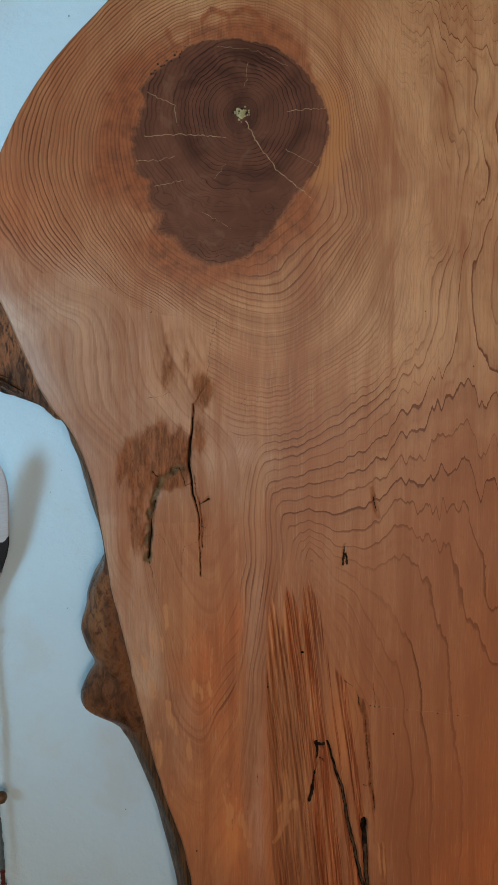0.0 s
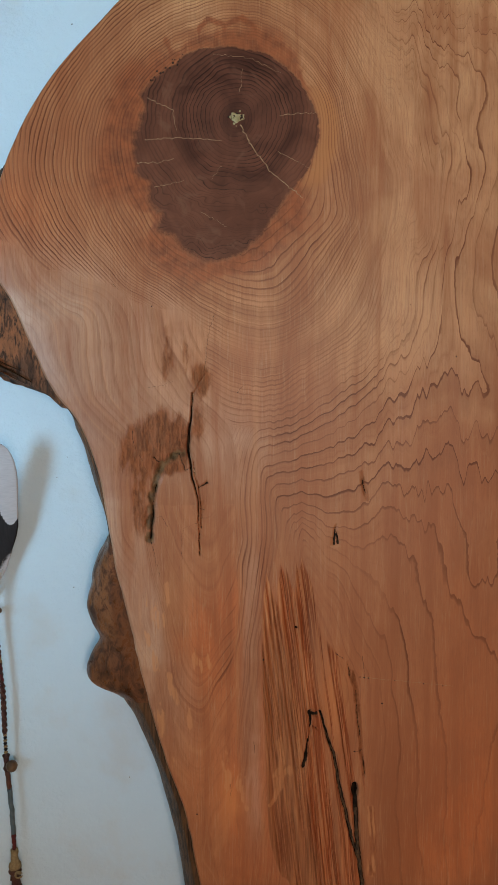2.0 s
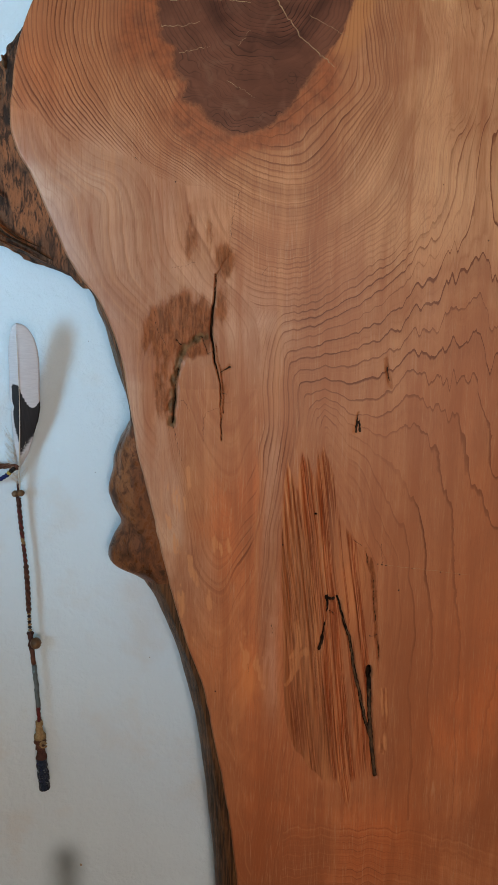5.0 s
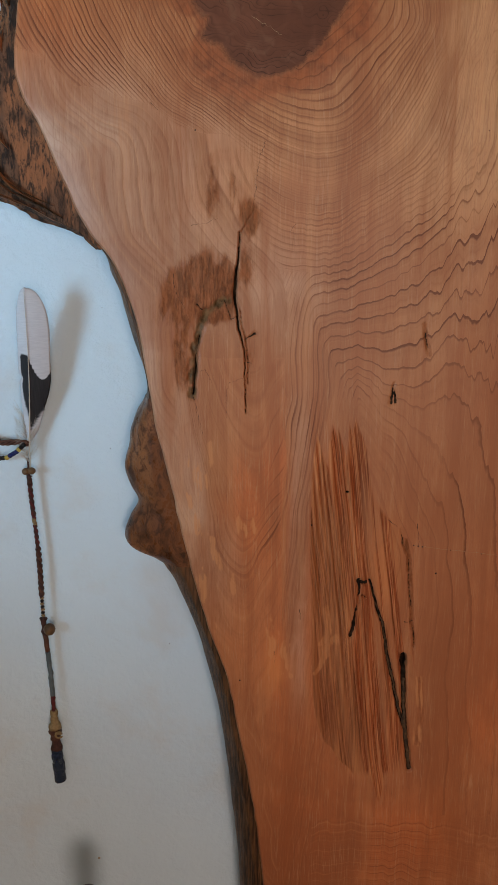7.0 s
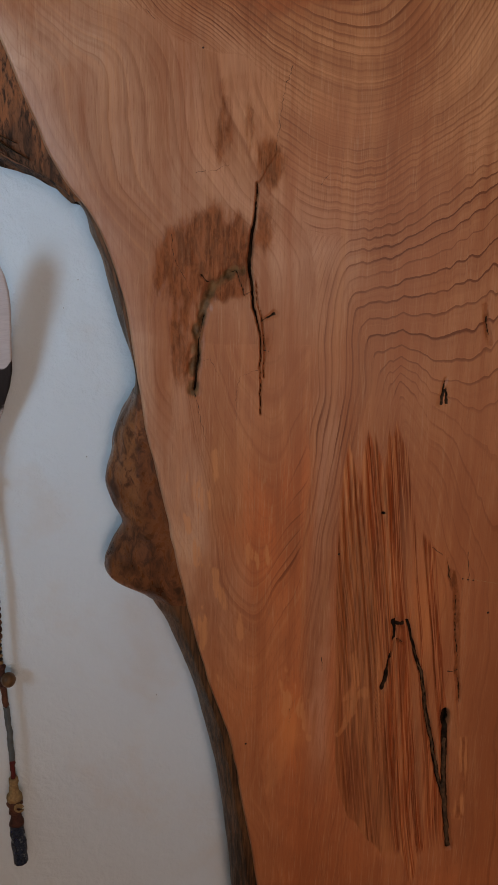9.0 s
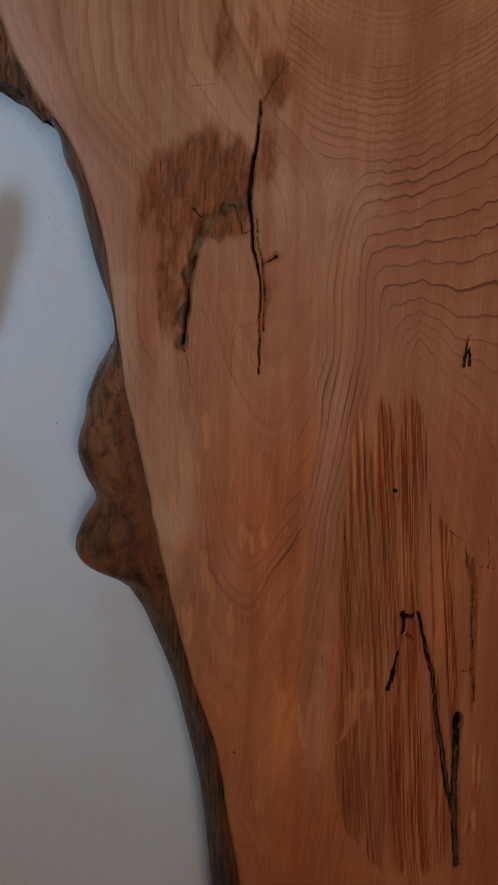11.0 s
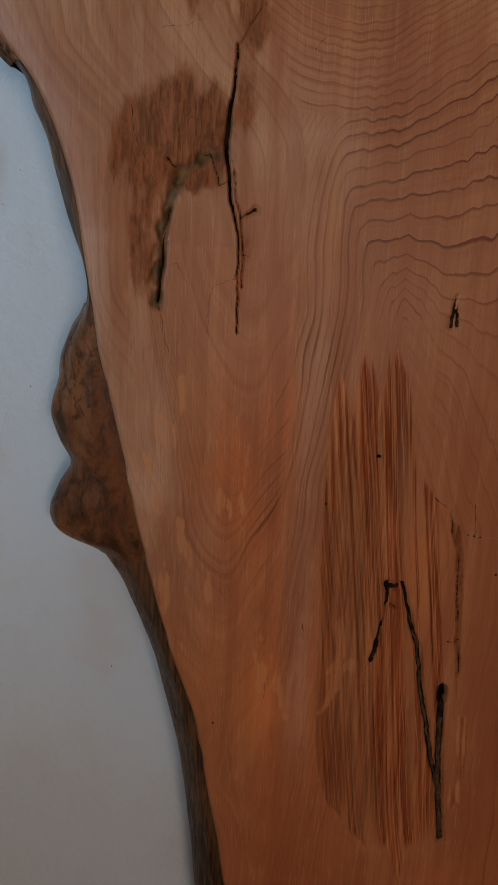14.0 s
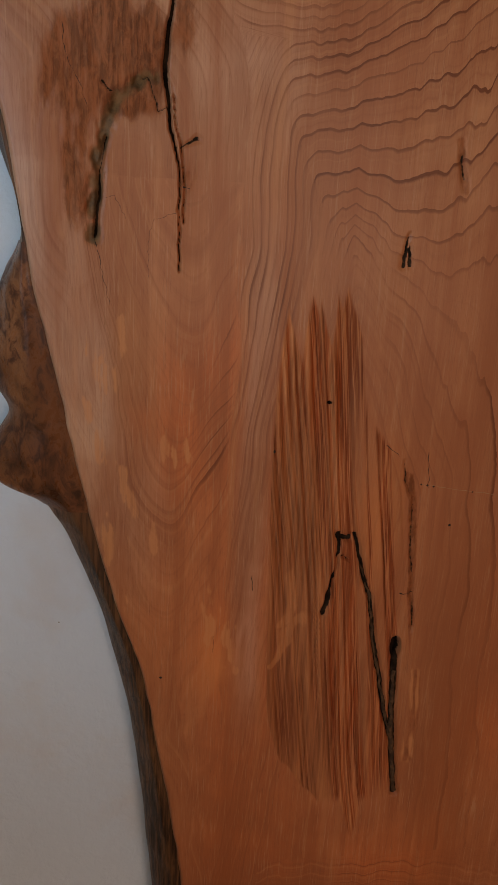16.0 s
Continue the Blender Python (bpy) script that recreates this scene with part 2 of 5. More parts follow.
def bark_mat(name, pits, mid, pale, scale, rough, stretch=(1.6, 1.2, 0.55), relief=0.5, low=None, blend=0.0):
    k = Nodes(name)
    at = k.coords(*[scale * q for q in stretch])
    a, b, c = k.noise(1.0, 5, 0.65, at, 0.8), k.noise(2.9, 5, 0.7, at, 0.6), k.noise(0.40, 3, 0.5, at, 0.5)
    col = k.mix(k.ramp(a, 0.40 - blend, 0.56 + blend), pits, mid)
    col = k.mix(k.ramp(c, 0.46, 0.56 + blend * 2, 0, 0.9), col, k.mix(k.ramp(b, 0.4, 0.6), pale, mid))
    col = k.mix(k.ramp(b, 0.50, 0.62 + blend * 2, 0, 0.8), col, pits)
    if low:
        sep = k.n.new("ShaderNodeSeparateXYZ")
        k.l.new(k.coords(), sep.inputs[0])
        z = k.math("ADD", sep.outputs[2], k.math("MULTIPLY", k.math("SUBTRACT", a, 0.5), 0.10))
        grain = k.noise(1.0, 5, 0.7, k.coords(260, 160, 12), 0.3)
        col = k.mix(k.ramp(z, 1.075, 1.005), col, k.mix(k.ramp(grain, 0.35, 0.62), low[0], low[1]))
    return k.set(color=col, rough=k.ramp(b, 0.3, 0.7, rough - 0.1, rough + 0.1), spec=0.18, normal=k.bump(k.math("ADD", a, k.math("MULTIPLY", b, 0.5)), relief, 0.003))


def plaster():
    k = Nodes("wall_plaster")
    a, b, c = k.noise(9.0, 5, 0.6), k.noise(120.0, 3, 0.6), k.noise(2.0, 3, 0.5)
    col = k.mix(k.ramp(c, 0.35, 0.65), (0.545, 0.685, 0.772), (0.500, 0.632, 0.722))
    col = k.mix(k.ramp(a, 0.52, 0.75, 0, 0.35), col, (0.520, 0.530, 0.515))
    col = k.mix(k.ramp(k.noise(4.0, 4, 0.6, None, 0.5), 0.56, 0.74, 0, 0.30), col, (0.500, 0.455, 0.400))
    return k.set(color=col, rough=0.75, spec=0.18, normal=k.bump(k.math("ADD", k.math("ADD", a, k.math("MULTIPLY", k.noise(42.0, 4, 0.6, None, 0.8), 0.7)), k.math("MULTIPLY", b, 0.4)), 0.75, 0.004))


def feather_mat():
    k = Nodes("feather_vane")
    black = k.attr("mark").outputs["Fac"]
    barb = k.noise(1.0, 3, 0.6, k.coords(90, 90, 900))
    streak = k.noise(1.0, 2, 0.5, k.coords(500, 40, 40))
    white = k.mix(k.ramp(barb, 0.35, 0.7), (0.50, 0.51, 0.545), (0.44, 0.45, 0.49))
    blk = k.mix(streak, (0.012, 0.012, 0.014), (0.030, 0.030, 0.034))
    m = k.ramp(k.math("ADD", black, k.math("MULTIPLY", k.math("SUBTRACT", barb, 0.5), 0.4)), 0.32, 0.68)
    return k.set(color=k.mix(m, white, blk), rough=0.6, spec=0.2, sss=0.0, normal=k.bump(barb, 0.25, 0.0006))


WOOD = wood_face()
BARK = bark_mat("rough_bark", (0.022, 0.012, 0.008), (0.120, 0.052, 0.027), (0.270, 0.096, 0.038), 44, 0.75, (1.9, 1.2, 0.50), 0.7)
BURL = bark_mat("burl_skin", (0.040, 0.015, 0.007), (0.145, 0.050, 0.019), (0.265, 0.108, 0.046), 27, 0.33, (1.3, 1.2, 0.75), 0.30, ((0.150, 0.066, 0.025), (0.024, 0.011, 0.005)), 0.030)
EDGE = bark_mat("bare_edge", (0.026, 0.012, 0.006), (0.120, 0.050, 0.020), (0.215, 0.095, 0.038), 30, 0.45, (2.4, 1.2, 0.30), 0.35, ((0.135, 0.062, 0.026), (0.022, 0.011, 0.006)), 0.030)
PLASTER = plaster()
PITH = simple("pale_pith", (0.50, 0.42, 0.22), (0.25, 0.20, 0.09), 220, 0.8, 0.6)
CRACK_PALE = simple("pale_crack_edge", (0.40, 0.26, 0.14), (0.20, 0.11, 0.06), 160, 0.7)
CRACK_DARK = simple("dark_crack", (0.012, 0.008, 0.006), (0.035, 0.020, 0.013), 120, 0.85)
VEIN = simple("embedded_bark", (0.018, 0.010, 0.006), (0.120, 0.062, 0.028), 130, 0.85, 0.6, 0.002)
FLAKE = simple("inner_bark", (0.300, 0.100, 0.034), (0.150, 0.050, 0.019), 90, 0.7, 0.5, 0.001, (3, 1, 0.6))
FEATHER = feather_mat()
QUILL = simple("quill", (0.55, 0.52, 0.46), (0.40, 0.37, 0.32), 60, 0.4)
CORD = simple("dark_cord", (0.030, 0.016, 0.012), (0.075, 0.030, 0.024), 300, 0.7, 0.5)
CORD_RED = simple("red_cord", (0.120, 0.018, 0.016), (0.060, 0.014, 0.014), 300, 0.7, 0.5)
CORD_TAN = simple("tan_cord", (0.330, 0.240, 0.120), (0.170, 0.110, 0.050), 300, 0.7, 0.5)
LEATHER = simple("brown_leather", (0.110, 0.048, 0.030), (0.055, 0.022, 0.014), 140, 0.55, 0.5)
NUT = simple("brown_seed_bead", (0.140, 0.080, 0.036), (0.060, 0.030, 0.014), 90, 0.35, 0.2, coat=0.2)
BLUEGREY = simple("blue_grey_tube", (0.060, 0.085, 0.095), (0.110, 0.140, 0.150), 120, 0.35)
NAVY = simple("navy_seed_beads", (0.006, 0.010, 0.022), (0.028, 0.045, 0.080), 260, 0.25, 0.8, 0.002)
BEAD_BLUE = simple("blue_bead", (0.010, 0.016, 0.085), (0.014, 0.022, 0.110), 200, 0.25)
BEAD_YELLOW = simple("yellow_bead", (0.420, 0.330, 0.080), (0.360, 0.270, 0.050), 200, 0.3)
BEAD_BLACK = simple("black_bead", (0.008, 0.008, 0.009), (0.016, 0.015, 0.015), 200, 0.25)
POT = simple("dark_glaze", (0.030, 0.022, 0.018), (0.055, 0.040, 0.032), 40, 0.35)
FLOOR = simple("oak_boards", (0.300, 0.160, 0.070), (0.200, 0.095, 0.040), 6, 0.45, 0.15, 0.001, (1, 12, 1))
PAINT = simple("beige_paint", (0.40, 0.34, 0.27), (0.34, 0.29, 0.23), 5, 0.7)
GLASS = Nodes("window_glass").set(color=(1, 1, 1), rough=0.0, trans=1.0)


# ---- builders ----
def part(name, bm, material, parent=None, label=""):
    me = bpy.data.meshes.new(name)
    bm.normal_update()
    bm.to_mesh(me)
    bm.free()
    me.materials.append(material)
    ob = new(name, me)
    ob.parent = parent
    if label:
        ob["label"] = label
    return ob


def mesh_part(name, verts, faces, material, parent=None, label="", smooth=True):
    me = bpy.data.meshes.new(name)
    me.from_pydata([tuple(v) for v in verts], [], [tuple(f) for f in faces])
    if smooth:
        me.polygons.foreach_set("use_smooth", [True] * len(me.polygons))
    me.materials.append(material)
    ob = new(name, me)
    ob.parent = parent
    if label:
        ob["label"] = label
    return ob


def box(x0, x1, y0, y1, z0, z1, bevel=0.0):
    bm = bmesh.new()
    bmesh.ops.create_cube(bm, size=1.0)
    for v in bm.verts:
        v.co = Vector(((x0 + x1) / 2 + v.co.x * (x1 - x0), (y0 + y1) / 2 + v.co.y * (y1 - y0), (z0 + z1) / 2 + v.co.z * (z1 - z0)))
    if bevel:
        bmesh.ops.bevel(bm, geom=bm.edges[:], offset=bevel, segments=2, affect="EDGES")
    return bm


def smoothstep(e0, e1, x):
    t = np.clip((x - e0) / (e1 - e0), 0, 1)
    return t * t * (3 - 2 * t)


TABLE = np.random.RandomState(7).rand(256, 256)


def vnoise(x, y, seed=0, linear=False):
    """Value noise in -1..1 over arrays; linear: with kinks, for jagged lines."""
    x, y = np.asarray(x, float) + seed * 17.31, np.asarray(y, float) + seed * 9.77
    i, j = np.floor(x).astype(int), np.floor(y).astype(int)
    u, v = x - i, y - j
    if not linear:
        u = u * u * (3 - 2 * u)
    v = v * v * (3 - 2 * v)
    a, b = TABLE[i % 256, j % 256], TABLE[(i + 1) % 256, j % 256]
    c, d = TABLE[i % 256, (j + 1) % 256], TABLE[(i + 1) % 256, (j + 1) % 256]
    return ((a * (1 - u) + b * u) * (1 - v) + (c * (1 - u) + d * u) * v) * 2 - 1


def fbm(x, y, seed=0, octaves=3, linear=False):
    return sum(vnoise(x * 2**o, y * 2**o, seed + o * 3, linear) * 0.5**o for o in range(octaves))


def spline(points, z):
    """Smooth curve through (z, x) points in falling or rising z."""
    pts = sorted(points)
    zs, xs = np.array([p[0] for p in pts]), np.array([p[1] for p in pts])
    m = np.gradient(xs, zs)
    z = np.clip(z, zs[0], zs[-1])
    i = np.clip(np.searchsorted(zs, z) - 1, 0, len(zs) - 2)
    h = zs[i + 1] - zs[i]
    t = (z - zs[i]) / h
    return ((2 * t**3 - 3 * t**2 + 1) * xs[i] + (t**3 - 2 * t**2 + t) * h * m[i] + (-2 * t**3 + 3 * t**2) * xs[i + 1] + (t**3 - t**2) * h * m[i + 1])


def segment(X, Z, a, b):
    ax, az, bx, bz = *a, *b
    t = np.clip(((X - ax) * (bx - ax) + (Z - az) * (bz - az)) / ((bx - ax) ** 2 + (bz - az) ** 2), 0, 1)
    return np.hypot(X - ax - t * (bx - ax), Z - az - t * (bz - az)), t


def groove(X, Z, pts, w0, w1=None):
    """1 in the middle of a line through pts, 0 from its half width on; the width goes from w0 to w1."""
    out, n = np.zeros_like(X), len(pts) - 1
    for i in range(n):
        d, t = segment(X, Z, pts[i], pts[i + 1])
        w = w0 + ((w1 if w1 is not None else w0) - w0) * (i + t) / n
        out = np.maximum(out, np.clip(1 - d / w, 0, 1))
    return out


# ---- the room ----
def wall_with_hole(name, along, at, thick, u0, u1, z0, z1, hole, label):
    """A wall of four blocks round an opening; along: the axis that it runs on."""
    h0, h1, g0, g1 = hole
    bm = bmesh.new()
    for a0, a1, b0, b1 in ((u0, h0, z0, z1), (h1, u1, z0, z1), (h0, h1, z0, g0), (h0, h1, g1, z1)):
        piece = box(at, at + thick, a0, a1, b0, b1) if along == "y" else box(a0, a1, at, at + thick, b0, b1)
        me = bpy.data.meshes.new("piece")
        piece.to_mesh(me)
        piece.free()
        bm.from_mesh(me)
        bpy.data.meshes.remove(me)
    return tagged(part(name, bm, PAINT), label, "wall", kind="structure")


tagged(part("wall_north", box(LEFT - 0.15, RIGHT + 0.15, WALL, WALL + 0.15, 0, TOP), PLASTER), "pale bluish white plaster wall with fine uneven trowel marks", "wall", kind="structure")
wall_with_hole("wall_west", "y", LEFT - 0.15, 0.15, BACK - 0.15, WALL, 0, TOP, (WIN_Y0, WIN_Y1, WIN_Z0, WIN_Z1), "plain beige painted wall with an opening for an unseen window")
# the opening here is assumed, to hold the fill lamp
wall_with_hole("wall_south", "x", BACK - 0.15, 0.15, LEFT, RIGHT, 0, TOP, (BWX0, BWX1, BWZ0, BWZ1), "plain beige painted wall with an opening for an unseen window")
tagged(part("wall_east", box(RIGHT, RIGHT + 0.15, BACK - 0.15, WALL, 0, TOP), PAINT), "plain beige painted wall closing the room", "wall", kind="structure")
tagged(part("ceiling", box(LEFT - 0.15, RIGHT + 0.15, BACK - 0.15, WALL + 0.15, TOP, TOP + 0.12), PAINT), "plain beige painted ceiling", "ceiling", kind="structure")
tagged(part("floor", box(LEFT - 0.15, RIGHT + 0.15, BACK - 0.15, WALL + 0.15, -0.12, 0), FLOOR), "warm oiled wooden floor", "floor", kind="structure")

# added out of view: blocks window light so the display wall darkens downwards
tagged(part("wall_low_blocker", box(-1.02, -0.92, -0.95, 0.80, 0, 1.20, 0.008), PAINT), "unseen low beige wall added to block window light", "wall", kind="structure")


# ---- the slab ----
FRONT, DEEP = 0.950, 1.034
LEFT_EDGE = [(0.0, 0.005), (0.30, -0.010), (0.569, -0.029), (0.655, -0.038), (0.735, -0.050), (0.82, -0.065), (0.91, -0.083), (0.979, -0.106), (1.052, -0.125), (1.113, -0.140),
             (1.173, -0.151), (1.265, -0.172), (1.322, -0.180), (1.403, -0.1945), (1.470, -0.221), (1.504, -0.247), (1.573, -0.279), (1.625, -0.300), (1.654, -0.316),
             (1.691, -0.323), (1.734, -0.317), (1.792, -0.304), (1.854, -0.275), (1.921, -0.229), (1.991, -0.163), (2.06, -0.100), (2.16, -0.045), (2.28, -0.02)]
BACK_EDGE = [(0.0, -0.035), (0.30, -0.047), (0.50, -0.060), (0.60, -0.066), (0.69, -0.0745), (0.747, -0.081), (0.818, -0.090), (0.886, -0.104), (0.951, -0.121), (1.014, -0.144), (1.050, -0.163), (1.070, -0.182), (1.080, -0.206),
             (1.106, -0.219), (1.130, -0.209), (1.151, -0.199), (1.172, -0.209), (1.195, -0.218), (1.225, -0.212), (1.265, -0.201), (1.303, -0.184), (1.37, -0.1995), (1.45, -0.2240), (1.488, -0.243),
             (1.505, -0.272), (1.515, -0.300), (1.531, -0.330), (1.548, -0.375), (1.58, -0.405), (1.64, -0.400), (1.69, -0.375), (1.74, -0.345), (1.785, -0.320), (1.82, -0.292),
             (1.92, -0.222), (2.06, -0.095), (2.28, -0.015)]
SLAB_TOP, SLAB_RIGHT = 2.28, 0.66


def left_edge(z):
    return spline(LEFT_EDGE, z) + 0.0007 * vnoise(z * 60, z * 0, 4)


def back_edge(z):
    return spline(BACK_EDGE, z) + 0.0005 * vnoise(z * 45, z * 0, 5)


slab = tagged(new("live_edge_slab"), "tall reddish brown live-edge wood slab with a dark knot, standing against the wall", "wood slab")

# the front face: a fine grid between the live edge and the far side
zs = np.concatenate([np.linspace(0, 0.48, 25)[:-1], np.arange(0.48, 2.085, 0.00125), np.linspace(2.085, SLAB_TOP, 12)[1:]])
us = np.concatenate([np.linspace(0, 1, 600)[:-1], 1 + np.linspace(0, 1, 14)])
Zg, Ug = np.meshgrid(zs, us, indexing="ij")
edge = left_edge(Zg)
MID = 0.43
X = np.where(Ug <= 1, edge + (MID - edge) * Ug, MID + (SLAB_RIGHT - MID) * (Ug - 1))
Z = Zg.copy()

# fields: knot
KX, KZ, PX, PZ = -0.011, 1.830, 0.0, 1.860
th = np.arctan2(Z - KZ, X - KX)
rk = np.hypot(X - KX, Z - KZ)
left_side = smoothstep(0.25, 0.9, -np.cos(th - 0.35))
R = 0.121 + 0.034 * np.clip(np.cos(th + 1.83), 0, 1) ** 5 - 0.018 * np.clip(np.cos(th + 0.72), 0, 1) ** 5
R = R + 0.0025 * fbm(np.cos(th) * 4, np.sin(th) * 4, 11) + left_side * 0.009 * fbm(th * 7, rk * 12, 12, 3) + 0.0012 * vnoise(th * 60, rk * 60, 13, True)
knot_soft = 0.004 + 0.009 * left_side + 0.006 * smoothstep(0.3, 0.9, -np.sin(th))
knot = smoothstep(knot_soft, -knot_soft, rk - R)
licks = np.zeros_like(X)
for fringe, w0, w1 in (([(-0.166, 1.882), (-0.146, 1.876), (-0.118, 1.866)], 0.005, 0.016), ([(-0.150, 1.838), (-0.120, 1.835)], 0.006, 0.015), ([(-0.152, 1.797), (-0.120, 1.800)], 0.006, 0.015),
                       ([(-0.090, 1.958), (-0.078, 1.930)], 0.004, 0.014), ([(-0.116, 1.895), (-0.094, 1.918), (-0.064, 1.936)], 0.012, 0.010)):
    lick = groove(X + 0.004 * fbm(X / 0.016, Z / 0.016, 15, 2), Z + 0.006 * fbm(X / 0.016, Z / 0.016, 16, 2), fringe, w0, w1)
    licks = np.maximum(licks, smoothstep(0.0, 0.9, lick))
flame = fbm(th * 2.6, rk * 22, 14, 4)
wide = 0.021 + 0.044 * left_side + 0.012 * 1.6 * np.clip(np.cos(th + 1.1), 0, 1) + 0.010 * np.clip(np.sin(th), 0, 1) ** 3
halo = smoothstep(1.0, 0.15, (rk - R) / np.maximum(wide * (1 + 0.75 * flame), 0.004)) * (1 - knot)
rim = smoothstep(0.020, 0.006, np.abs(rk - R - 0.014)) * smoothstep(0.78, 0.97, np.cos(th - 0.05)) * (1 - knot)
for curl in ([(-0.050, 1.968), (-0.036, 1.984), (-0.018, 1.977), (-0.012, 1.960)], [(-0.012, 1.978), (0.006, 1.987), (0.024, 1.974), (0.034, 1.952)], [(0.030, 1.970), (0.052, 1.958), (0.070, 1.940)]):
    halo = np.maximum(halo, 0.85 * smoothstep(0.05, 0.7, groove(X + 0.003 * fbm(X / 0.012, Z / 0.012, 17, 2), Z, curl, 0.0055)))
halo = np.maximum(halo, 0.75 * np.exp(-((X + 0.030 + 0.008 * fbm(X / 0.02, Z / 0.02, 18, 2)) / 0.026) ** 2 - ((Z - 1.668) / 0.026) ** 2) * (1 - knot))
halo = np.clip(np.maximum(halo * 1.25, licks * (1 - knot)), 0, 1) * (1 - 0.75 * rim)

# fields: growth lines, counted inward from ring to ring; each guide: ring, then the places that it passes
LOW_RINGS = [(8, (0.000, 1.453), (0.032, 1.457), (0.079, 1.462), (0.119, 1.488), (0.183, 1.535), (0.229, 1.597)),
             (4, (0.000, 1.402), (0.037, 1.406), (0.114, 1.424), (0.184, 1.462), (0.230, 1.510)), (3, (0.000, 1.388), (0.036, 1.393), (0.086, 1.396), (0.161, 1.423), (0.238, 1.479), (0.300, 1.520)),
             (2, (0.114, 1.384), (0.200, 1.417), (0.262, 1.455), (0.325, 1.451)), (0, (0.000, 1.340), (0.050, 1.346), (0.112, 1.341), (0.200, 1.366), (0.259, 1.362), (0.303, 1.341), (0.322, 1.300), (0.325, 1.245))]
RIGHT_RINGS = [(8, (0.256, 1.710), (0.263, 1.824), (0.244, 1.900), (0.213, 1.950), (0.167, 2.005)), (4, (0.275, 1.628), (0.298, 1.749), (0.294, 1.862), (0.267, 1.953), (0.229, 1.990)),
               (3, (0.342, 1.528), (0.332, 1.824), (0.330, 1.930)), (1, (0.390, 1.824), (0.390, 1.600), (0.385, 1.440)), (-1, (0.430, 1.300), (0.410, 1.100)), (0, (0.430, 1.500), (0.430, 1.950)),
               (-1, (0.085, 1.333), (0.125, 1.318), (0.170, 1.322)), (-2, (0.240, 1.285), (0.270, 1.200), (0.285, 1.080), (0.300, 0.900)),
               (-4, (0.050, 1.290), (0.090, 1.302), (0.128, 1.270), (0.175, 1.200), (0.215, 1.080), (0.225, 0.900)), (-7, (0.085, 1.262), (0.130, 1.200), (0.170, 1.080))]
KNOT_RINGS = [(42, (0.108, 1.830), (0.062, 1.930), (-0.011, 1.952), (-0.100, 1.905), (-0.131, 1.830), (-0.103, 1.750), (-0.030, 1.692), (0.050, 1.715), (0.090, 1.760)),
              (35, (0.132, 1.824), (0.060, 1.622), (0.150, 1.740), (0.120, 1.900)), (12, (0.037, 1.488), (0.130, 1.535), (0.212, 1.690), (0.222, 1.824), (0.180, 1.940), (0.120, 2.020)),
              (27, (-0.200, 1.830), (-0.190, 1.750), (-0.130, 1.660), (-0.060, 1.612), (-0.150, 1.930), (-0.060, 1.990), (0.040, 2.000), (0.100, 1.965)),
              (12, (-0.285, 1.800), (-0.270, 1.740), (-0.200, 1.655), (-0.120, 1.600), (-0.200, 1.960), (-0.100, 2.045)), (24, (0.050, 1.560), (0.160, 1.660), (0.175, 1.824))]
guides = np.array([(x, z, n) for n, *places in LOW_RINGS + RIGHT_RINGS + KNOT_RINGS for x, z in places])


def surface(points, x, z):
    """A smooth sheet through the guides' ring numbers."""
    def kernel(d2):
        return 0.5 * d2 * np.log(d2 + 1e-9)
    n = len(points)
    a = np.zeros((n + 3, n + 3))
    a[:n, :n] = kernel((points[:, None, 0] - points[None, :, 0]) ** 2 + (points[:, None, 1] - points[None, :, 1]) ** 2) + 2e-5 * np.eye(n)
    a[:n, n], a[:n, n + 1:], a[n, :n], a[n + 1:, :n] = 1, points[:, :2], 1, points[:, :2].T
    w = np.linalg.solve(a, np.concatenate([points[:, 2], np.zeros(3)]))
    out = w[n] + w[n + 1] * x + w[n + 2] * z
    for (px, pz, _), k in zip(points, w):
        out = out + k * kernel((x - px) ** 2 + (z - pz) ** 2)
    return out


jag = smoothstep(0.13, 0.27, X) * smoothstep(0.95, 1.30, Z)
zig = fbm(X / 0.019, Z / 0.30, 21, 3, True) + 0.55 * np.abs(fbm(X / 0.010, Z / 0.16, 23, 2, True))
near_line = smoothstep(-0.02, 0.03, X) * smoothstep(1.62, 1.45, Z)
Zw = Z + (0.0012 + 0.0022 * near_line + 0.024 * jag) * zig + 0.0016 * near_line * vnoise(X / 0.007, Z / 0.05, 24, True)
Zw = Zw + 0.008 * np.exp(-((X - 0.085) / 0.035) ** 2 - ((Z - 1.305) / 0.025) ** 2) * zig + 0.006 * np.exp(-((X - 0.03) / 0.04) ** 2 - ((Z - 1.69) / 0.02) ** 2) * zig
Xw = X + 0.0030 * fbm(X / 0.06, Z / 0.06, 27, 2) + 0.0010 * vnoise(X / 0.012, Z / 0.03, 28)
# sampled coarsely, then read off by interpolation
gx, gz = np.linspace(-0.46, 0.70, 233), np.linspace(0.0, 2.4, 481)
sheet = surface(guides, *np.meshgrid(gx, np.clip(gz, 0.75, 2.08)))
ci, cj = np.clip((Zw - gz[0]) / (gz[1] - gz[0]), 0, 479.999), np.clip((Xw - gx[0]) / (gx[1] - gx[0]), 0, 231.999)
i0, j0 = ci.astype(int), cj.astype(int)
fz, fx = ci - i0, cj - j0
phase = (sheet[i0, j0] * (1 - fx) + sheet[i0, j0 + 1] * fx) * (1 - fz) + (sheet[i0 + 1, j0] * (1 - fx) + sheet[i0 + 1, j0 + 1] * fx) * fz
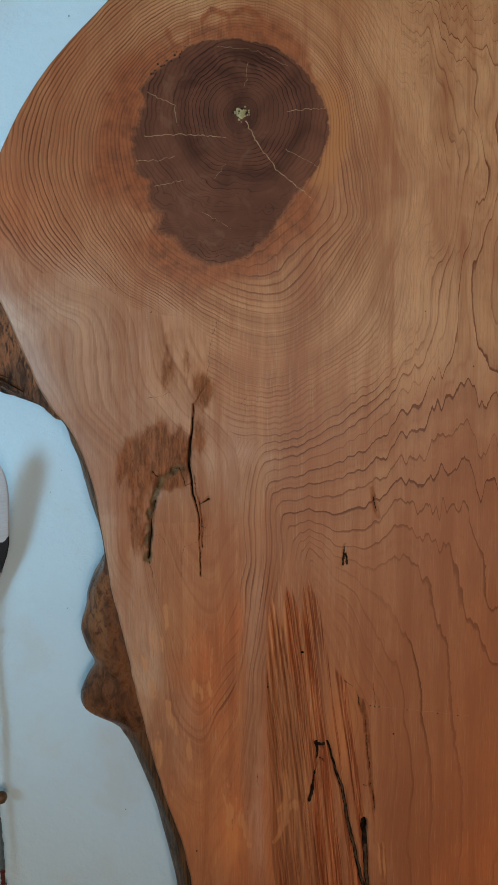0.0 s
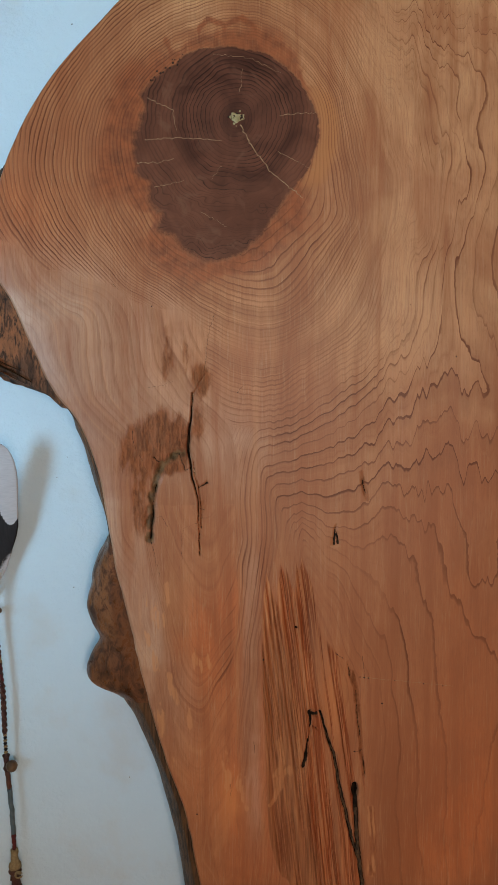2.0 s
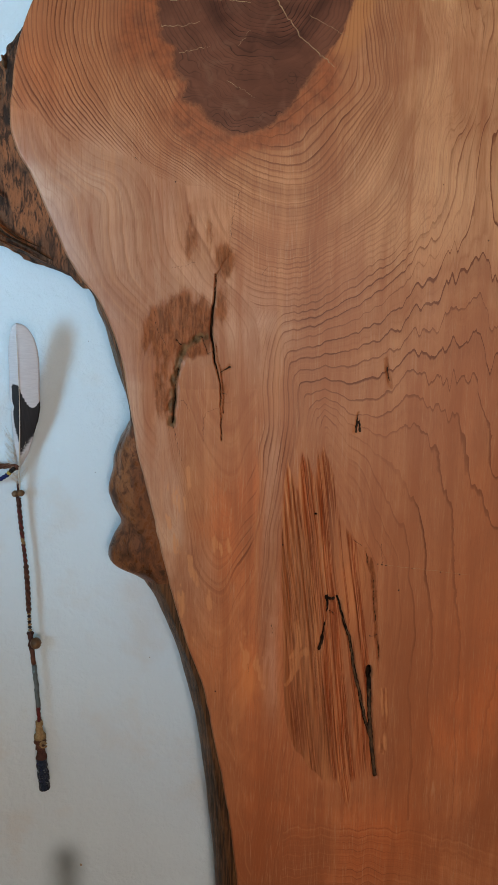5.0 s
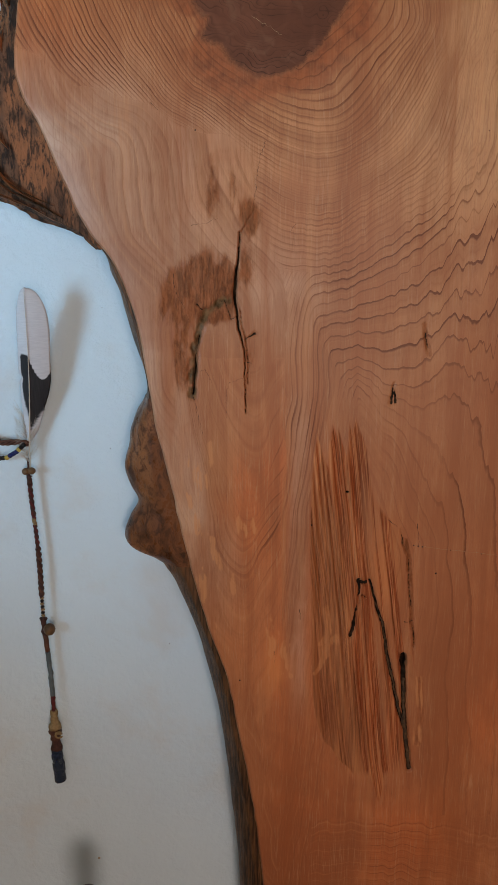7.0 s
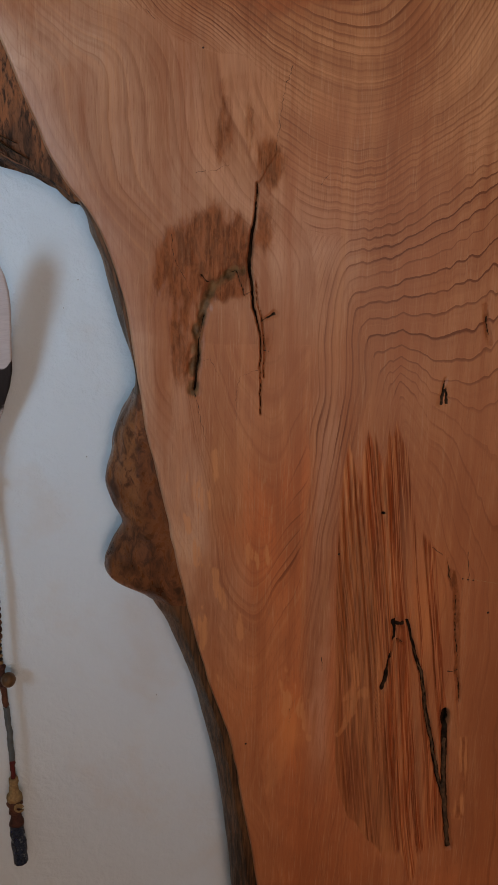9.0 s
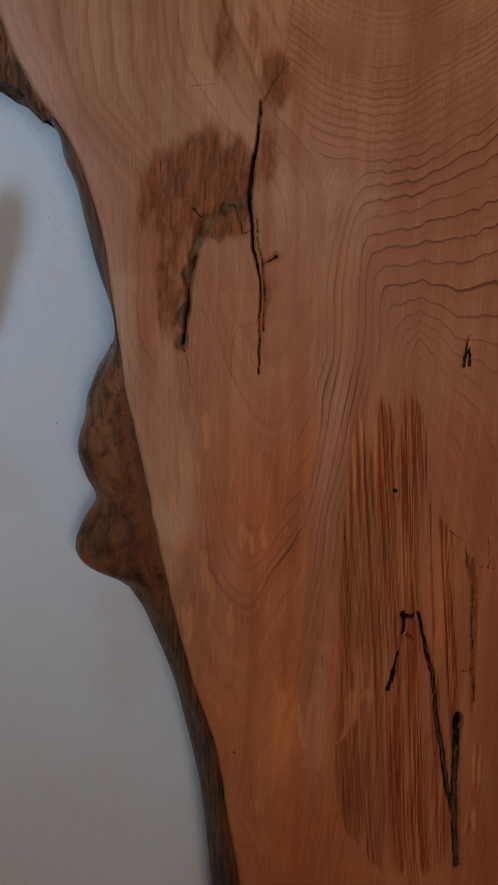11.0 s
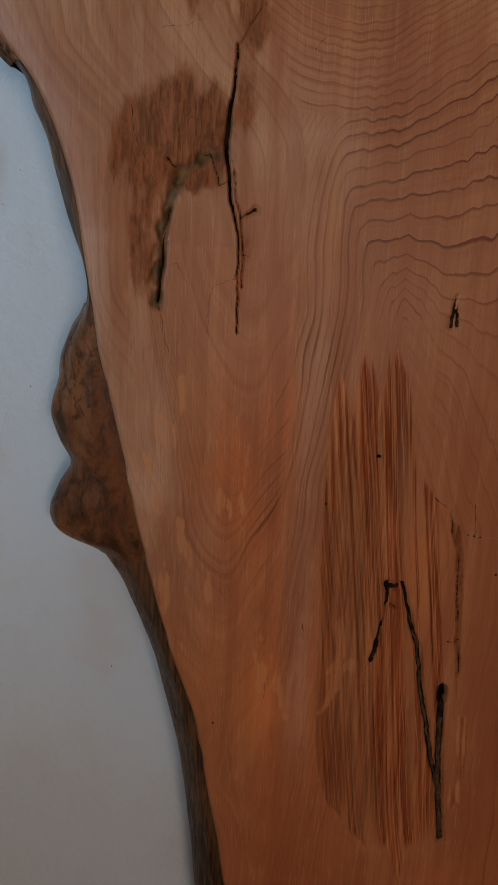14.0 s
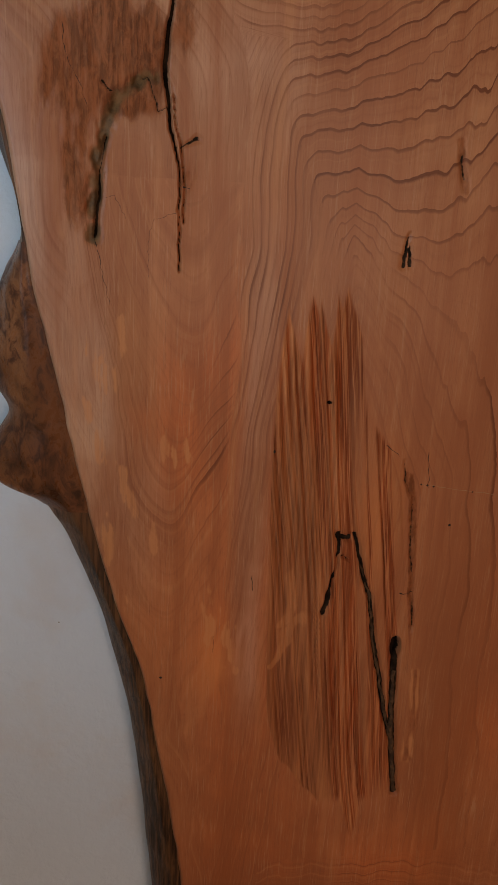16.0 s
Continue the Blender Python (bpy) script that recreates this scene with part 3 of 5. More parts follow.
# rings 3 to 10 turn down into a tight upright bundle beside the hollow
fan = 0.0175 * (np.clip(Z - 1.385, 0, 1) / 0.056) ** 1.6 - 0.13 * np.clip(1.300 - Z, 0, 1)
tuck = 3 + (0.0345 - Xw + fan + 0.0015 * vnoise(X / 0.02, Z / 0.05, 22)) / 0.0064 - 1200 * np.clip(Z - 1.455, 0, 1)
bundle = smoothstep(-0.5, 0.5, tuck - phase)
phase = np.maximum(phase, tuck) + 0.35 * np.exp(-np.abs(phase - tuck) / 0.5)
slope_z, slope_x = np.gradient(sheet, gz[1] - gz[0], gx[1] - gx[0])
steep = np.hypot(slope_z, slope_x)[np.clip(((Z - gz[0]) / (gz[1] - gz[0])).round().astype(int), 0, 480), np.clip(((X - gx[0]) / (gx[1] - gx[0])).round().astype(int), 0, 232)]
here = 1 / np.clip(np.where(bundle > 0.5, 156, steep), 12, 400)
ridge = spline([(0.4, -0.005), (1.1, -0.004), (1.30, -0.004), (1.45, -0.010), (1.50, -0.030), (1.56, -0.043), (1.61, -0.032), (1.9, -0.032)], Z)
lobe = smoothstep(-0.012, 0.016, ridge - Xw) * smoothstep(0.035, -0.045, Zw - 1.585 - 0.42 * np.clip(-0.032 - X, 0, 1) + 0.012 * fbm(X / 0.05, Z / 0.05, 30, 2))
f_edge = (Xw - edge) / 0.015 + 2.2 * fbm(X / 0.09, Z / 0.12, 31, 2)
axis = -0.056 + 0.016 * smoothstep(1.09, 1.20, Z)
side = Xw - axis
vee = spline([(-0.16, 0.90), (-0.11, 0.42), (-0.080, 0.200), (-0.061, 0.115), (-0.043, 0.062), (-0.030, 0.032), (-0.014, 0.008), (0.0, 0.002), (0.008, 0.010), (0.020, 0.038), (0.040, 0.076), (0.053, 0.118), (0.059, 0.155), (0.063, 0.215), (0.075, 0.50)], side)
f_u = Zw - vee
TIPS = [0.2, 0.60, 0.84, 0.95, 1.010, 1.059, 1.071, 1.092, 1.118, 1.153, 1.185, 1.233, 1.275, 1.33, 1.6]
phase_u = np.interp(f_u, TIPS, np.arange(len(TIPS), dtype=float))
slope_u = np.interp(f_u, 0.5 * (np.array(TIPS[1:]) + np.array(TIPS[:-1])), 1 / np.diff(TIPS))
low = smoothstep(1.40, 1.30, Zw) * smoothstep(0.010, 0.050, X - edge + 0.006 * vnoise(X / 0.03, Z / 0.05, 32))
phase_lobe = np.where(low > 0.5, 1400 + phase_u, 1000 + f_edge)
rp = np.hypot(X - PX, Z - PZ) + (0.003 + 0.010 * smoothstep(1.80, 1.74, Z)) * fbm(X / 0.035, Z / 0.022, 33, 3)
phase = np.where(knot > 0.5, rp / 0.0052 + 300, phase)
phase = np.where(lobe > 0.5, phase_lobe, phase)
widths = np.clip((0.0029 - 0.0008 * smoothstep(0.14, 0.20, X) * smoothstep(1.48, 1.56, Z) + 0.0026 * smoothstep(0.019, 0.028, here) + 0.0011 * vnoise(X / 0.05, Z / 0.03, 38) - 0.0003 * jag + 0.0026 * jag * np.clip(vnoise(X / 0.012, Z / 0.05, 38), 0, 1) ** 2) / here, 0.05, 0.52)
widths = np.where(lobe > 0.5, 0.45 + 0.15 * vnoise(X / 0.05, Z / 0.08, 34), widths)
strength = 0.46 + 0.30 * fbm(X / 0.06, Z / 0.06, 35, 2) + 0.92 * smoothstep(0.007, 0.013, here) + 0.45 * smoothstep(0.0, -0.12, X) + 0.16 * bundle
strength = strength - 0.42 * smoothstep(0.14, 0.20, X) * smoothstep(1.48, 1.56, Z) + 0.35 * smoothstep(0.019, 0.028, here) * smoothstep(1.56, 1.48, Z)
strength = strength - 0.22 * smoothstep(0.16, 0.20, X) * smoothstep(0.27, 0.22, X) * smoothstep(1.60, 1.70, Z)
widths = np.where((lobe > 0.5) & (low > 0.5), np.clip(0.0042 * slope_u, 0.05, 0.42), widths)
weak = 0.13 + 0.16 * fbm(X / 0.05, Z / 0.09, 37, 2) + 0.10 * smoothstep(1.45, 1.53, Z) * smoothstep(1.66, 1.56, Z)
u_line = smoothstep(0.004, 0.030, side) * smoothstep(1.29, 1.22, Z) * smoothstep(0.98, 1.05, f_u)
weak = np.where(low > 0.5, 0.16 + 0.12 * fbm(X / 0.05, Z / 0.09, 37, 2) + 0.50 * u_line + 0.22 * smoothstep(1.02, 1.055, f_u) * smoothstep(1.10, 1.08, f_u), weak) * smoothstep(0, 0.25, np.abs(low - 0.5))
strength = np.where(lobe > 0.5, weak * (0.45 + 0.55 * smoothstep(0.88, 1.05, Z)), strength) * (0.25 + 0.75 * smoothstep(0, 0.42, np.abs(lobe - 0.5)))
strength = strength * (0.30 + 0.70 * smoothstep(0.85, 1.22, Z + 0.10 * np.clip(X, 0, 1)))
strength = strength * (1 - 0.80 * smoothstep(0.09, 0.12, X) * smoothstep(1.33, 1.27, Z) * smoothstep(0.24, 0.20, X)) * (1 - 0.4 * smoothstep(0.20, 0.24, X) * smoothstep(1.15, 1.0, Z))
foot = smoothstep(0.70, 0.66, Z) * smoothstep(0.02, 0.06, X)
phase = np.where(foot > 0.5, 2000 + np.hypot((X - 0.11) * 0.55, Zw + 0.005 * vnoise(X / 0.02, Z / 0.1, 39, True) - 0.45) / 0.0125, phase)
strength = np.where(foot > 0.5, 0.45 * np.abs(foot - 0.5) * 2 * smoothstep(0.30, 0.16, X), strength)
strength = np.where(knot > 0.5, 0.42 + 0.45 * smoothstep(0.095, 0.045, rp) + 0.35 * fbm(X / 0.04, Z / 0.04, 36, 2), strength)
strength = strength * (1 - 0.92 * smoothstep(1.306, 1.292, Z) * smoothstep(0.036, 0.050, X) * smoothstep(0.135, 0.115, X))
strength = np.clip(strength * (1 - 0.5 * bundle * smoothstep(1.28, 1.16, Z) * (lobe < 0.5)), 0.05, 1.35)

# fields: hollow with weathered ribs
lean = X + 0.13 * (Z - 1.0)
wav = lean + 0.0030 * vnoise(X / 0.05, Z / 0.11, 44)
TEETH = [(0.0690, 1.253, 3.6), (0.0905, 1.266, 4.0), (0.0970, 1.262, 4.5), (0.1130, 1.270, 5.0), (0.1215, 1.276, 3.2)]
ql = lean + 0.0012 * fbm(X / 0.01, Z / 0.06, 42, 2)
crest = np.max([tip - steep * np.abs(ql - q) - 60 * (ql - q) ** 2 for q, tip, steep in TEETH], axis=0)
crest = np.maximum(crest, 0.90 + 0.31 * smoothstep(0.120, 0.131, ql))
hl = spline([(0.700, 0.128), (0.745, 0.104), (0.798, 0.062), (0.857, 0.041), (0.907, 0.037), (0.99, 0.034), (1.113, 0.030), (1.20, 0.030), (1.285, 0.026)], Z + 0.005 * fbm(X / 0.012, Z / 0.4, 40, 2, True))
hr = spline([(0.700, 0.152), (0.735, 0.166), (0.775, 0.176), (0.86, 0.181), (0.98, 0.179), (1.06, 0.174), (1.12, 0.150), (1.16, 0.118), (1.207, 0.106), (1.285, 0.101)], Z)
tail = 0.700 + 4.5 * np.abs(ql - 0.100) + 0.016 * vnoise(ql / 0.0045, Z * 0, 41, True)
top_in, low_in = (crest - Z) / 6.5, (Z - np.minimum(tail, 0.750)) / 7
inside = np.minimum(np.minimum(X - hl, hr - X), np.minimum(top_in, low_in))
right_soft = smoothstep(0.114, 0.130, lean) * smoothstep(1.21, 1.15, Z)
between = smoothstep(0.112, 0.122, lean) * smoothstep(1.02, 0.99, Z) * smoothstep(0.80, 0.86, Z)
streaks = smoothstep(-0.25, 0.10, vnoise(wav / 0.0062, Z / 0.30, 50) + 0.35 * vnoise(wav / 0.0022, Z / 0.12, 39))
hollow = smoothstep(-0.0004, 0.0016, inside)
hollow = hollow * (1 - right_soft * (1 - smoothstep(-0.002, 0.007, inside) * streaks)) * (1 - 0.75 * between * (1 - streaks))
sink = smoothstep(-0.0006, 0.016 + 0.03 * right_soft, np.minimum(inside, np.minimum(X - hl, hr - X))) * smoothstep(0.0, 0.0022, np.minimum(top_in, low_in))
big = 1 - np.abs(vnoise(wav / 0.0085, Z / 0.55, 43)) * 2.6
fine = 1 - np.abs(vnoise(wav / 0.0032, Z / 0.30, 47)) * 2.2
ribs = np.maximum(np.clip(big, 0, 1) * 0.85, np.clip(fine, 0, 1) * (0.25 + 0.5 * smoothstep(0.098, 0.082, lean)))
rib = np.clip(ribs * (0.95 + 0.60 * vnoise(X / 0.02, Z / 0.12, 48)), 0, 1)
brown = smoothstep(0.102, 0.076, lean + 0.010 * vnoise(X / 0.03, Z / 0.05, 45)) * smoothstep(1.22, 1.10, Z)
smooth_part = smoothstep(0.088, 0.062, X - 0.012 * vnoise(X / 0.03, Z / 0.03, 45)) * smoothstep(1.04, 0.96, Z)
Xs_, Zs_ = X + 0.006 * vnoise(Z / 0.014, X / 0.02, 49), Z + 0.004 * vnoise(X / 0.008, Z / 0.02, 48)
scar = np.maximum(groove(Xs_, Zs_, [(0.060, 1.006), (0.064, 0.975), (0.049, 0.956)], 0.008), groove(Xs_, Zs_, [(0.074, 0.962), (0.055, 0.948), (0.041, 0.914)], 0.008, 0.005))
scar = np.clip(scar * 1.6, 0, 1)
bruise = np.exp(-((X - 0.057 - 0.30 * (0.86 - Z)) / 0.018) ** 2 - ((Z - 0.845) / 0.06) ** 2) * smoothstep(0.100, 0.075, X)
rib = rib * (1 - 0.60 * smooth_part) + smooth_part * (0.34 + 0.25 * fbm(wav / 0.003, Z / 0.06, 46, 2)) * (1 - 0.9 * bruise) + 0.95 * scar * smooth_part
finger = smoothstep(0.110, 0.115, lean) * smoothstep(0.137, 0.131, lean) * smoothstep(1.06, 1.14, Z)
rib = np.clip(rib * (1 - 0.7 * np.maximum(right_soft, between)) * (1 - 0.8 * finger), 0, 1)
bruise = np.maximum(bruise, 0.85 * finger)

# fields: pale flecks where the sapwood was shaved
fleck = np.zeros_like(X)
for x, z, ln in [(-0.120, 1.192, 0.020), (-0.128, 1.163, 0.011), (-0.108, 1.192, 0.010), (-0.100, 1.112, 0.014), (-0.100, 1.094, 0.015), (-0.090, 1.071, 0.011), (-0.073, 1.044, 0.012), (-0.112, 1.040, 0.016),
                 (-0.119, 1.127, 0.012), (-0.064, 1.13, 0.010), (-0.045, 1.128, 0.009), (-0.055, 1.122, 0.007), (-0.020, 0.965, 0.022), (0.0, 0.93, 0.020), (-0.096, 0.985, 0.010), (-0.10, 1.23, 0.014)]:
    fleck = np.maximum(fleck, 0.85 * smoothstep(1.05, 0.70, np.hypot((X - x + 0.12 * (Z - z)) / (0.30 * ln), (Z - z) / ln) + 0.9 * fbm(X / 0.004, Z / 0.016, 56, 3)))

# fields: rot pocket and cracks
wob = 0.0006 * fbm(X / 0.012, Z / 0.010, 51, 3) + 0.0004 * vnoise(X / 0.02, Z / 0.007, 54, True)
Xc, Zc = X + wob, Z + 0.0012 * fbm(X / 0.010, Z / 0.014, 52, 3)
C1 = [(-0.0625, 1.503), (-0.0635, 1.482), (-0.066, 1.458), (-0.069, 1.433)]
C2 = [(-0.069, 1.433), (-0.067, 1.412), (-0.064, 1.386), (-0.060, 1.372)]
C3 = [(-0.060, 1.374), (-0.057, 1.362), (-0.0565, 1.335), (-0.056, 1.319), (-0.055, 1.279)]
crack = np.maximum(groove(Xc, Zc, C1, 0.0011, 0.0034), np.maximum(groove(Xc, Zc, C2, 0.0034, 0.0012), groove(Xc, Zc, C3, 0.0011, 0.0007)))
crack = np.maximum(crack, 0.40 * groove(Xc, Zc, [(-0.046, 1.528), (-0.056, 1.510), (-0.063, 1.498)], 0.0008, 0.0018))
crack = np.maximum(crack, 0.6 * groove(Xc, Zc, [(-0.063, 1.417), (-0.060, 1.388), (-0.055, 1.372), (-0.053, 1.340), (-0.052, 1.317)], 0.0006, 0.0011))
chan = groove(Xc, Zc, [(-0.078, 1.421), (-0.084, 1.421), (-0.093, 1.413), (-0.105, 1.404), (-0.113, 1.386), (-0.119, 1.366), (-0.121, 1.342), (-0.123, 1.303)], 0.0085, 0.0095) * (0.80 + 0.40 * fbm(X / 0.007, Z / 0.012, 59, 2))
slit = groove(Xc, Zc, [(-0.113, 1.378), (-0.1175, 1.352), (-0.1195, 1.325), (-0.1215, 1.303)], 0.0022, 0.0026) * (0.85 + 0.4 * vnoise(X / 0.01, Z / 0.03, 67))
mott = fbm(X / 0.007, Z / 0.030, 53, 4)


def spot(x, z, w, h):
    return np.exp(-(((X - x) / w) ** 2) - ((Z - z) / h) ** 2)


patch = 1.15 * spot(-0.098, 1.440, 0.026, 0.034) + 0.95 * spot(-0.130, 1.428, 0.022, 0.034) + 0.9 * spot(-0.135, 1.350, 0.010, 0.045) + 0.95 * spot(-0.050, 1.520, 0.013, 0.022)
patch = patch + 0.5 * spot(-0.053, 1.462, 0.012, 0.026) + 0.55 * spot(-0.049, 1.352, 0.008, 0.016) + 0.55 * spot(-0.096, 1.550, 0.011, 0.045) + 0.45 * spot(-0.070, 1.550, 0.007, 0.036) + 0.35 * spot(-0.158, 1.415, 0.016, 0.040) + 0.5 * spot(-0.094, 1.402, 0.016, 0.010) + 0.55 * spot(-0.077, 1.430, 0.010, 0.030)
tongue = smoothstep(0.030, 0.020, segment(X, Z, (-0.092, 1.360), (-0.092, 1.20))[0])
rot = smoothstep(0.04, 0.80, patch * (1.15 + 0.50 * mott)) * (1 - tongue)
grey = smoothstep(0.05, 0.65, chan)
TWIG_A = [(0.1135, 1.047), (0.117, 1.036), (0.122, 1.016), (0.134, 0.982), (0.142, 0.935), (0.161, 0.854), (0.172, 0.818), (0.180, 0.759)]
TWIG_B = [(0.164, 0.935), (0.166, 0.900), (0.168, 0.860), (0.174, 0.800)]
rag = 0.80 + 0.45 * vnoise(X / 0.005, Z / 0.014, 60) + 0.25 * vnoise(X / 0.002, Z / 0.004, 61)
vein = groove(Xc, Zc, TWIG_A, 0.0028, 0.0058)
vein = np.maximum(vein, groove(Xc, Zc, TWIG_B, 0.0065, 0.0055))
vein = np.maximum(vein, rag * groove(Xc, Zc, [(0.098, 1.048), (0.099, 1.034), (0.098, 1.013)], 0.0052, 0.0024))
vein = np.maximum(vein, rag * groove(Xc, Zc, [(0.098, 1.013), (0.094, 0.986), (0.090, 0.965)], 0.0019, 0.0056))
vein = np.maximum(vein, rag * groove(Xc, Zc, [(0.103, 1.025), (0.111, 1.020)], 0.0026, 0.0018))
vein = np.maximum(vein, rag * groove(Xc, Zc, [(0.098, 1.045), (0.103, 1.043), (0.107, 1.041), (0.1135, 1.047)], 0.0042, 0.0046))
hole = smoothstep(1.0, 0.5, np.hypot((X - 0.1645) / 0.0055, (Z - 0.928) / 0.014))
side_crack = groove(Xc, Zc, [(0.152, 1.122), (0.155, 1.101), (0.164, 1.086), (0.167, 1.035), (0.174, 0.993), (0.178, 0.948)], 0.0022, 0.0026) * (0.62 + 0.45 * vnoise(X / 0.01, Z / 0.018, 64))
pocket = groove(Xc, Zc, [(0.1715, 1.380), (0.173, 1.372), (0.175, 1.362)], 0.0034, 0.0026)
tri = np.max([groove(Xc, Zc, [(0.1335, 1.317), (0.1328, 1.306), (0.1308, 1.292)], 0.0024, 0.0050), groove(Xc, Zc, [(0.1350, 1.308), (0.1368, 1.292)], 0.0020, 0.0042),
              0.55 * groove(Xc, Zc, [(0.1315, 1.298), (0.1365, 1.297)], 0.0062)], axis=0)
pit = smoothstep(1, 0.4, np.hypot(X - 0.079, (Z - 1.172) * 1.2) / 0.0032)
thin = np.max([groove(Xc, Zc, [(-0.086, 1.419), (-0.082, 1.421), (-0.079, 1.415), (-0.074, 1.398), (-0.067, 1.402)], 0.0012, 0.0016),
               groove(Xc, Zc, [(-0.056, 1.373), (-0.048, 1.377), (-0.044, 1.380)], 0.0014, 0.0052), groove(Xc, Zc, [(-0.116, 1.416), (-0.108, 1.410)], 0.0024, 0.0012)], axis=0)
dark = np.max([smoothstep(0.25, 0.70, crack), 0.9 * smoothstep(0.35, 0.8, slit), 0.90 * smoothstep(0.25, 0.7, vein), hole, (0.60 + 0.22 * smoothstep(1.085, 1.10, Z)) * smoothstep(0.20, 0.7, side_crack),
               0.62 * smoothstep(0.35, 0.8, pocket), 0.70 * smoothstep(0.25, 0.7, tri * (0.8 + 0.5 * vnoise(X / 0.003, Z / 0.005, 72))), 0.85 * pit, 0.66 * smoothstep(0.2, 0.8, thin)], axis=0)
rot = np.maximum(rot, 0.6 * smoothstep(0.1, 0.6, groove(Xc, Zc, [(0.169, 1.390), (0.172, 1.372), (0.179, 1.354)], 0.0065, 0.0055)))
rot = np.maximum(rot, (1.0 + 0.4 * fbm(X / 0.004, Z / 0.03, 66, 2)) * smoothstep(0.0, 0.6, groove(Xc, Zc, [(0.157, 1.105), (0.163, 1.085), (0.167, 1.055), (0.171, 1.008), (0.1765, 0.953)], 0.0065, 0.0045)))
rot = np.clip(rot, 0, 1)
pale_split = smoothstep(0.2, 0.6, groove(Xc, Zc, [(0.186, 0.90), (0.190, 0.86), (0.189, 0.80)], 0.010)) * smoothstep(0.0, 0.5, vnoise(wav / 0.0020, Z / 0.03, 57))
fleck = np.maximum(fleck, pale_split * 0.9)
rot = np.maximum(rot, 0.5 * smoothstep(0.2, 0.6, groove(Xc, Zc, [(0.188, 0.90), (0.192, 0.86), (0.190, 0.80)], 0.009)) * (1 - pale_split))
depth = 0.0058 * sink * (1 - 0.35 * right_soft) - 0.0040 * smoothstep(0, 0.006, inside) * (ribs * (1 - 0.8 * finger) - 0.35) * (1 - 0.6 * smooth_part) * (1 - 0.75 * np.maximum(right_soft, between)) + 0.006 * smoothstep(0, 0.8, crack)
depth = depth + 0.0042 * smoothstep(0, 0.9, chan) + 0.0012 * np.maximum(grey, 0.5 * rot) * fbm(X / 0.0035, Z / 0.008, 55, 2)
depth = depth + 0.006 * slit + 0.004 * smoothstep(0, 0.7, vein) + 0.010 * hole + 0.0030 * side_crack + 0.002 * pocket + 0.002 * tri + 0.002 * pit + 0.0015 * thin + 0.0006 * hollow * np.maximum(right_soft, between)
depth = depth + 0.0008 * rot * (0.5 + 0.6 * mott + 0.3 * vnoise(X / 0.003, Z / 0.018, 68)) + 0.0007 * fbm(X / 0.07, Z / 0.10, 58, 2) + 0.0016 * smoothstep(0.02, 0.0, np.abs(rk - R)) * 0.3
depth = depth + 0.004 * (1 - np.sqrt(np.clip(1 - (1 - np.clip((X - edge) / 0.004, 0, 1)) ** 2, 0, 1)))
depth = depth + 0.007 * np.clip(1 - (X - edge) / 0.10, 0, 1) ** 3 * smoothstep(1.75, 1.55, Z)
Y = FRONT + depth

# fields: tone
warm = 0.46 + 0.26 * fbm(X / 0.16, Z / 0.22, 61, 2) - 0.22 * smoothstep(1.62, 1.95, Z + 0.9 * X) - 0.42 * smoothstep(0.12, 0.26, X) * smoothstep(1.50, 1.80, Z) + 0.22 * smoothstep(1.30, 0.85, Z)
# the orange patch round z 1.17 puts a sunlit glow into the wood's colour
warm = warm - 0.14 * smoothstep(0.02, -0.04, X) * smoothstep(1.32, 1.22, Z) + 0.58 * np.exp(-((X + 0.050 + 0.02 * fbm(X / 0.04, Z / 0.06, 69, 2)) / 0.060) ** 2 - ((Z - 1.17) / 0.085) ** 2) + 0.30 * np.exp(-((X - 0.005) / 0.030) ** 2 - ((Z - 0.93) / 0.06) ** 2)
warm = np.clip(warm, 0, 1)
# sapwood along the live edge, raised to paint the window's sheen there
sap_sheen = smoothstep(0.30, 0.06, X - edge + 0.05 * fbm(X / 0.05, Z / 0.10, 62, 3)) * smoothstep(1.32, 1.46, Z) * smoothstep(1.74, 1.62, Z) * 0.95
sap_sheen = np.maximum(sap_sheen, smoothstep(0.075, 0.010, X - edge + 0.02 * fbm(X / 0.03, Z / 0.12, 65, 2)) * smoothstep(0.95, 1.15, Z) * smoothstep(1.70, 1.60, Z) * 0.8)
sap_sheen = sap_sheen + 0.60 * smoothstep(0.020, 0.004, np.abs(X - 0.016 - 0.004 * vnoise(Z / 0.06, Z, 63))) * smoothstep(1.36, 1.25, Z) * smoothstep(0.80, 0.90, Z)
sap_sheen = np.clip(sap_sheen, 0, 1)

# vertex normals of the whole grid, kept where it is cut into parts
P3 = np.stack([X, Y, Z], -1)
du, dv = np.gradient(P3, axis=1), np.gradient(P3, axis=0)
N3 = np.cross(du, dv)
N3 /= np.linalg.norm(N3, axis=-1, keepdims=True) + 1e-12
N3 *= np.where(N3[..., 1:2] > 0, -1, 1)
rows_, cols_ = X.shape
ids = np.arange(rows_ * cols_).reshape(rows_, cols_)
quads = np.stack([ids[:-1, :-1], ids[:-1, 1:], ids[1:, 1:], ids[1:, :-1]], -1).reshape(-1, 4)


def at_quads(field):
    return field.ravel()[quads].mean(1)


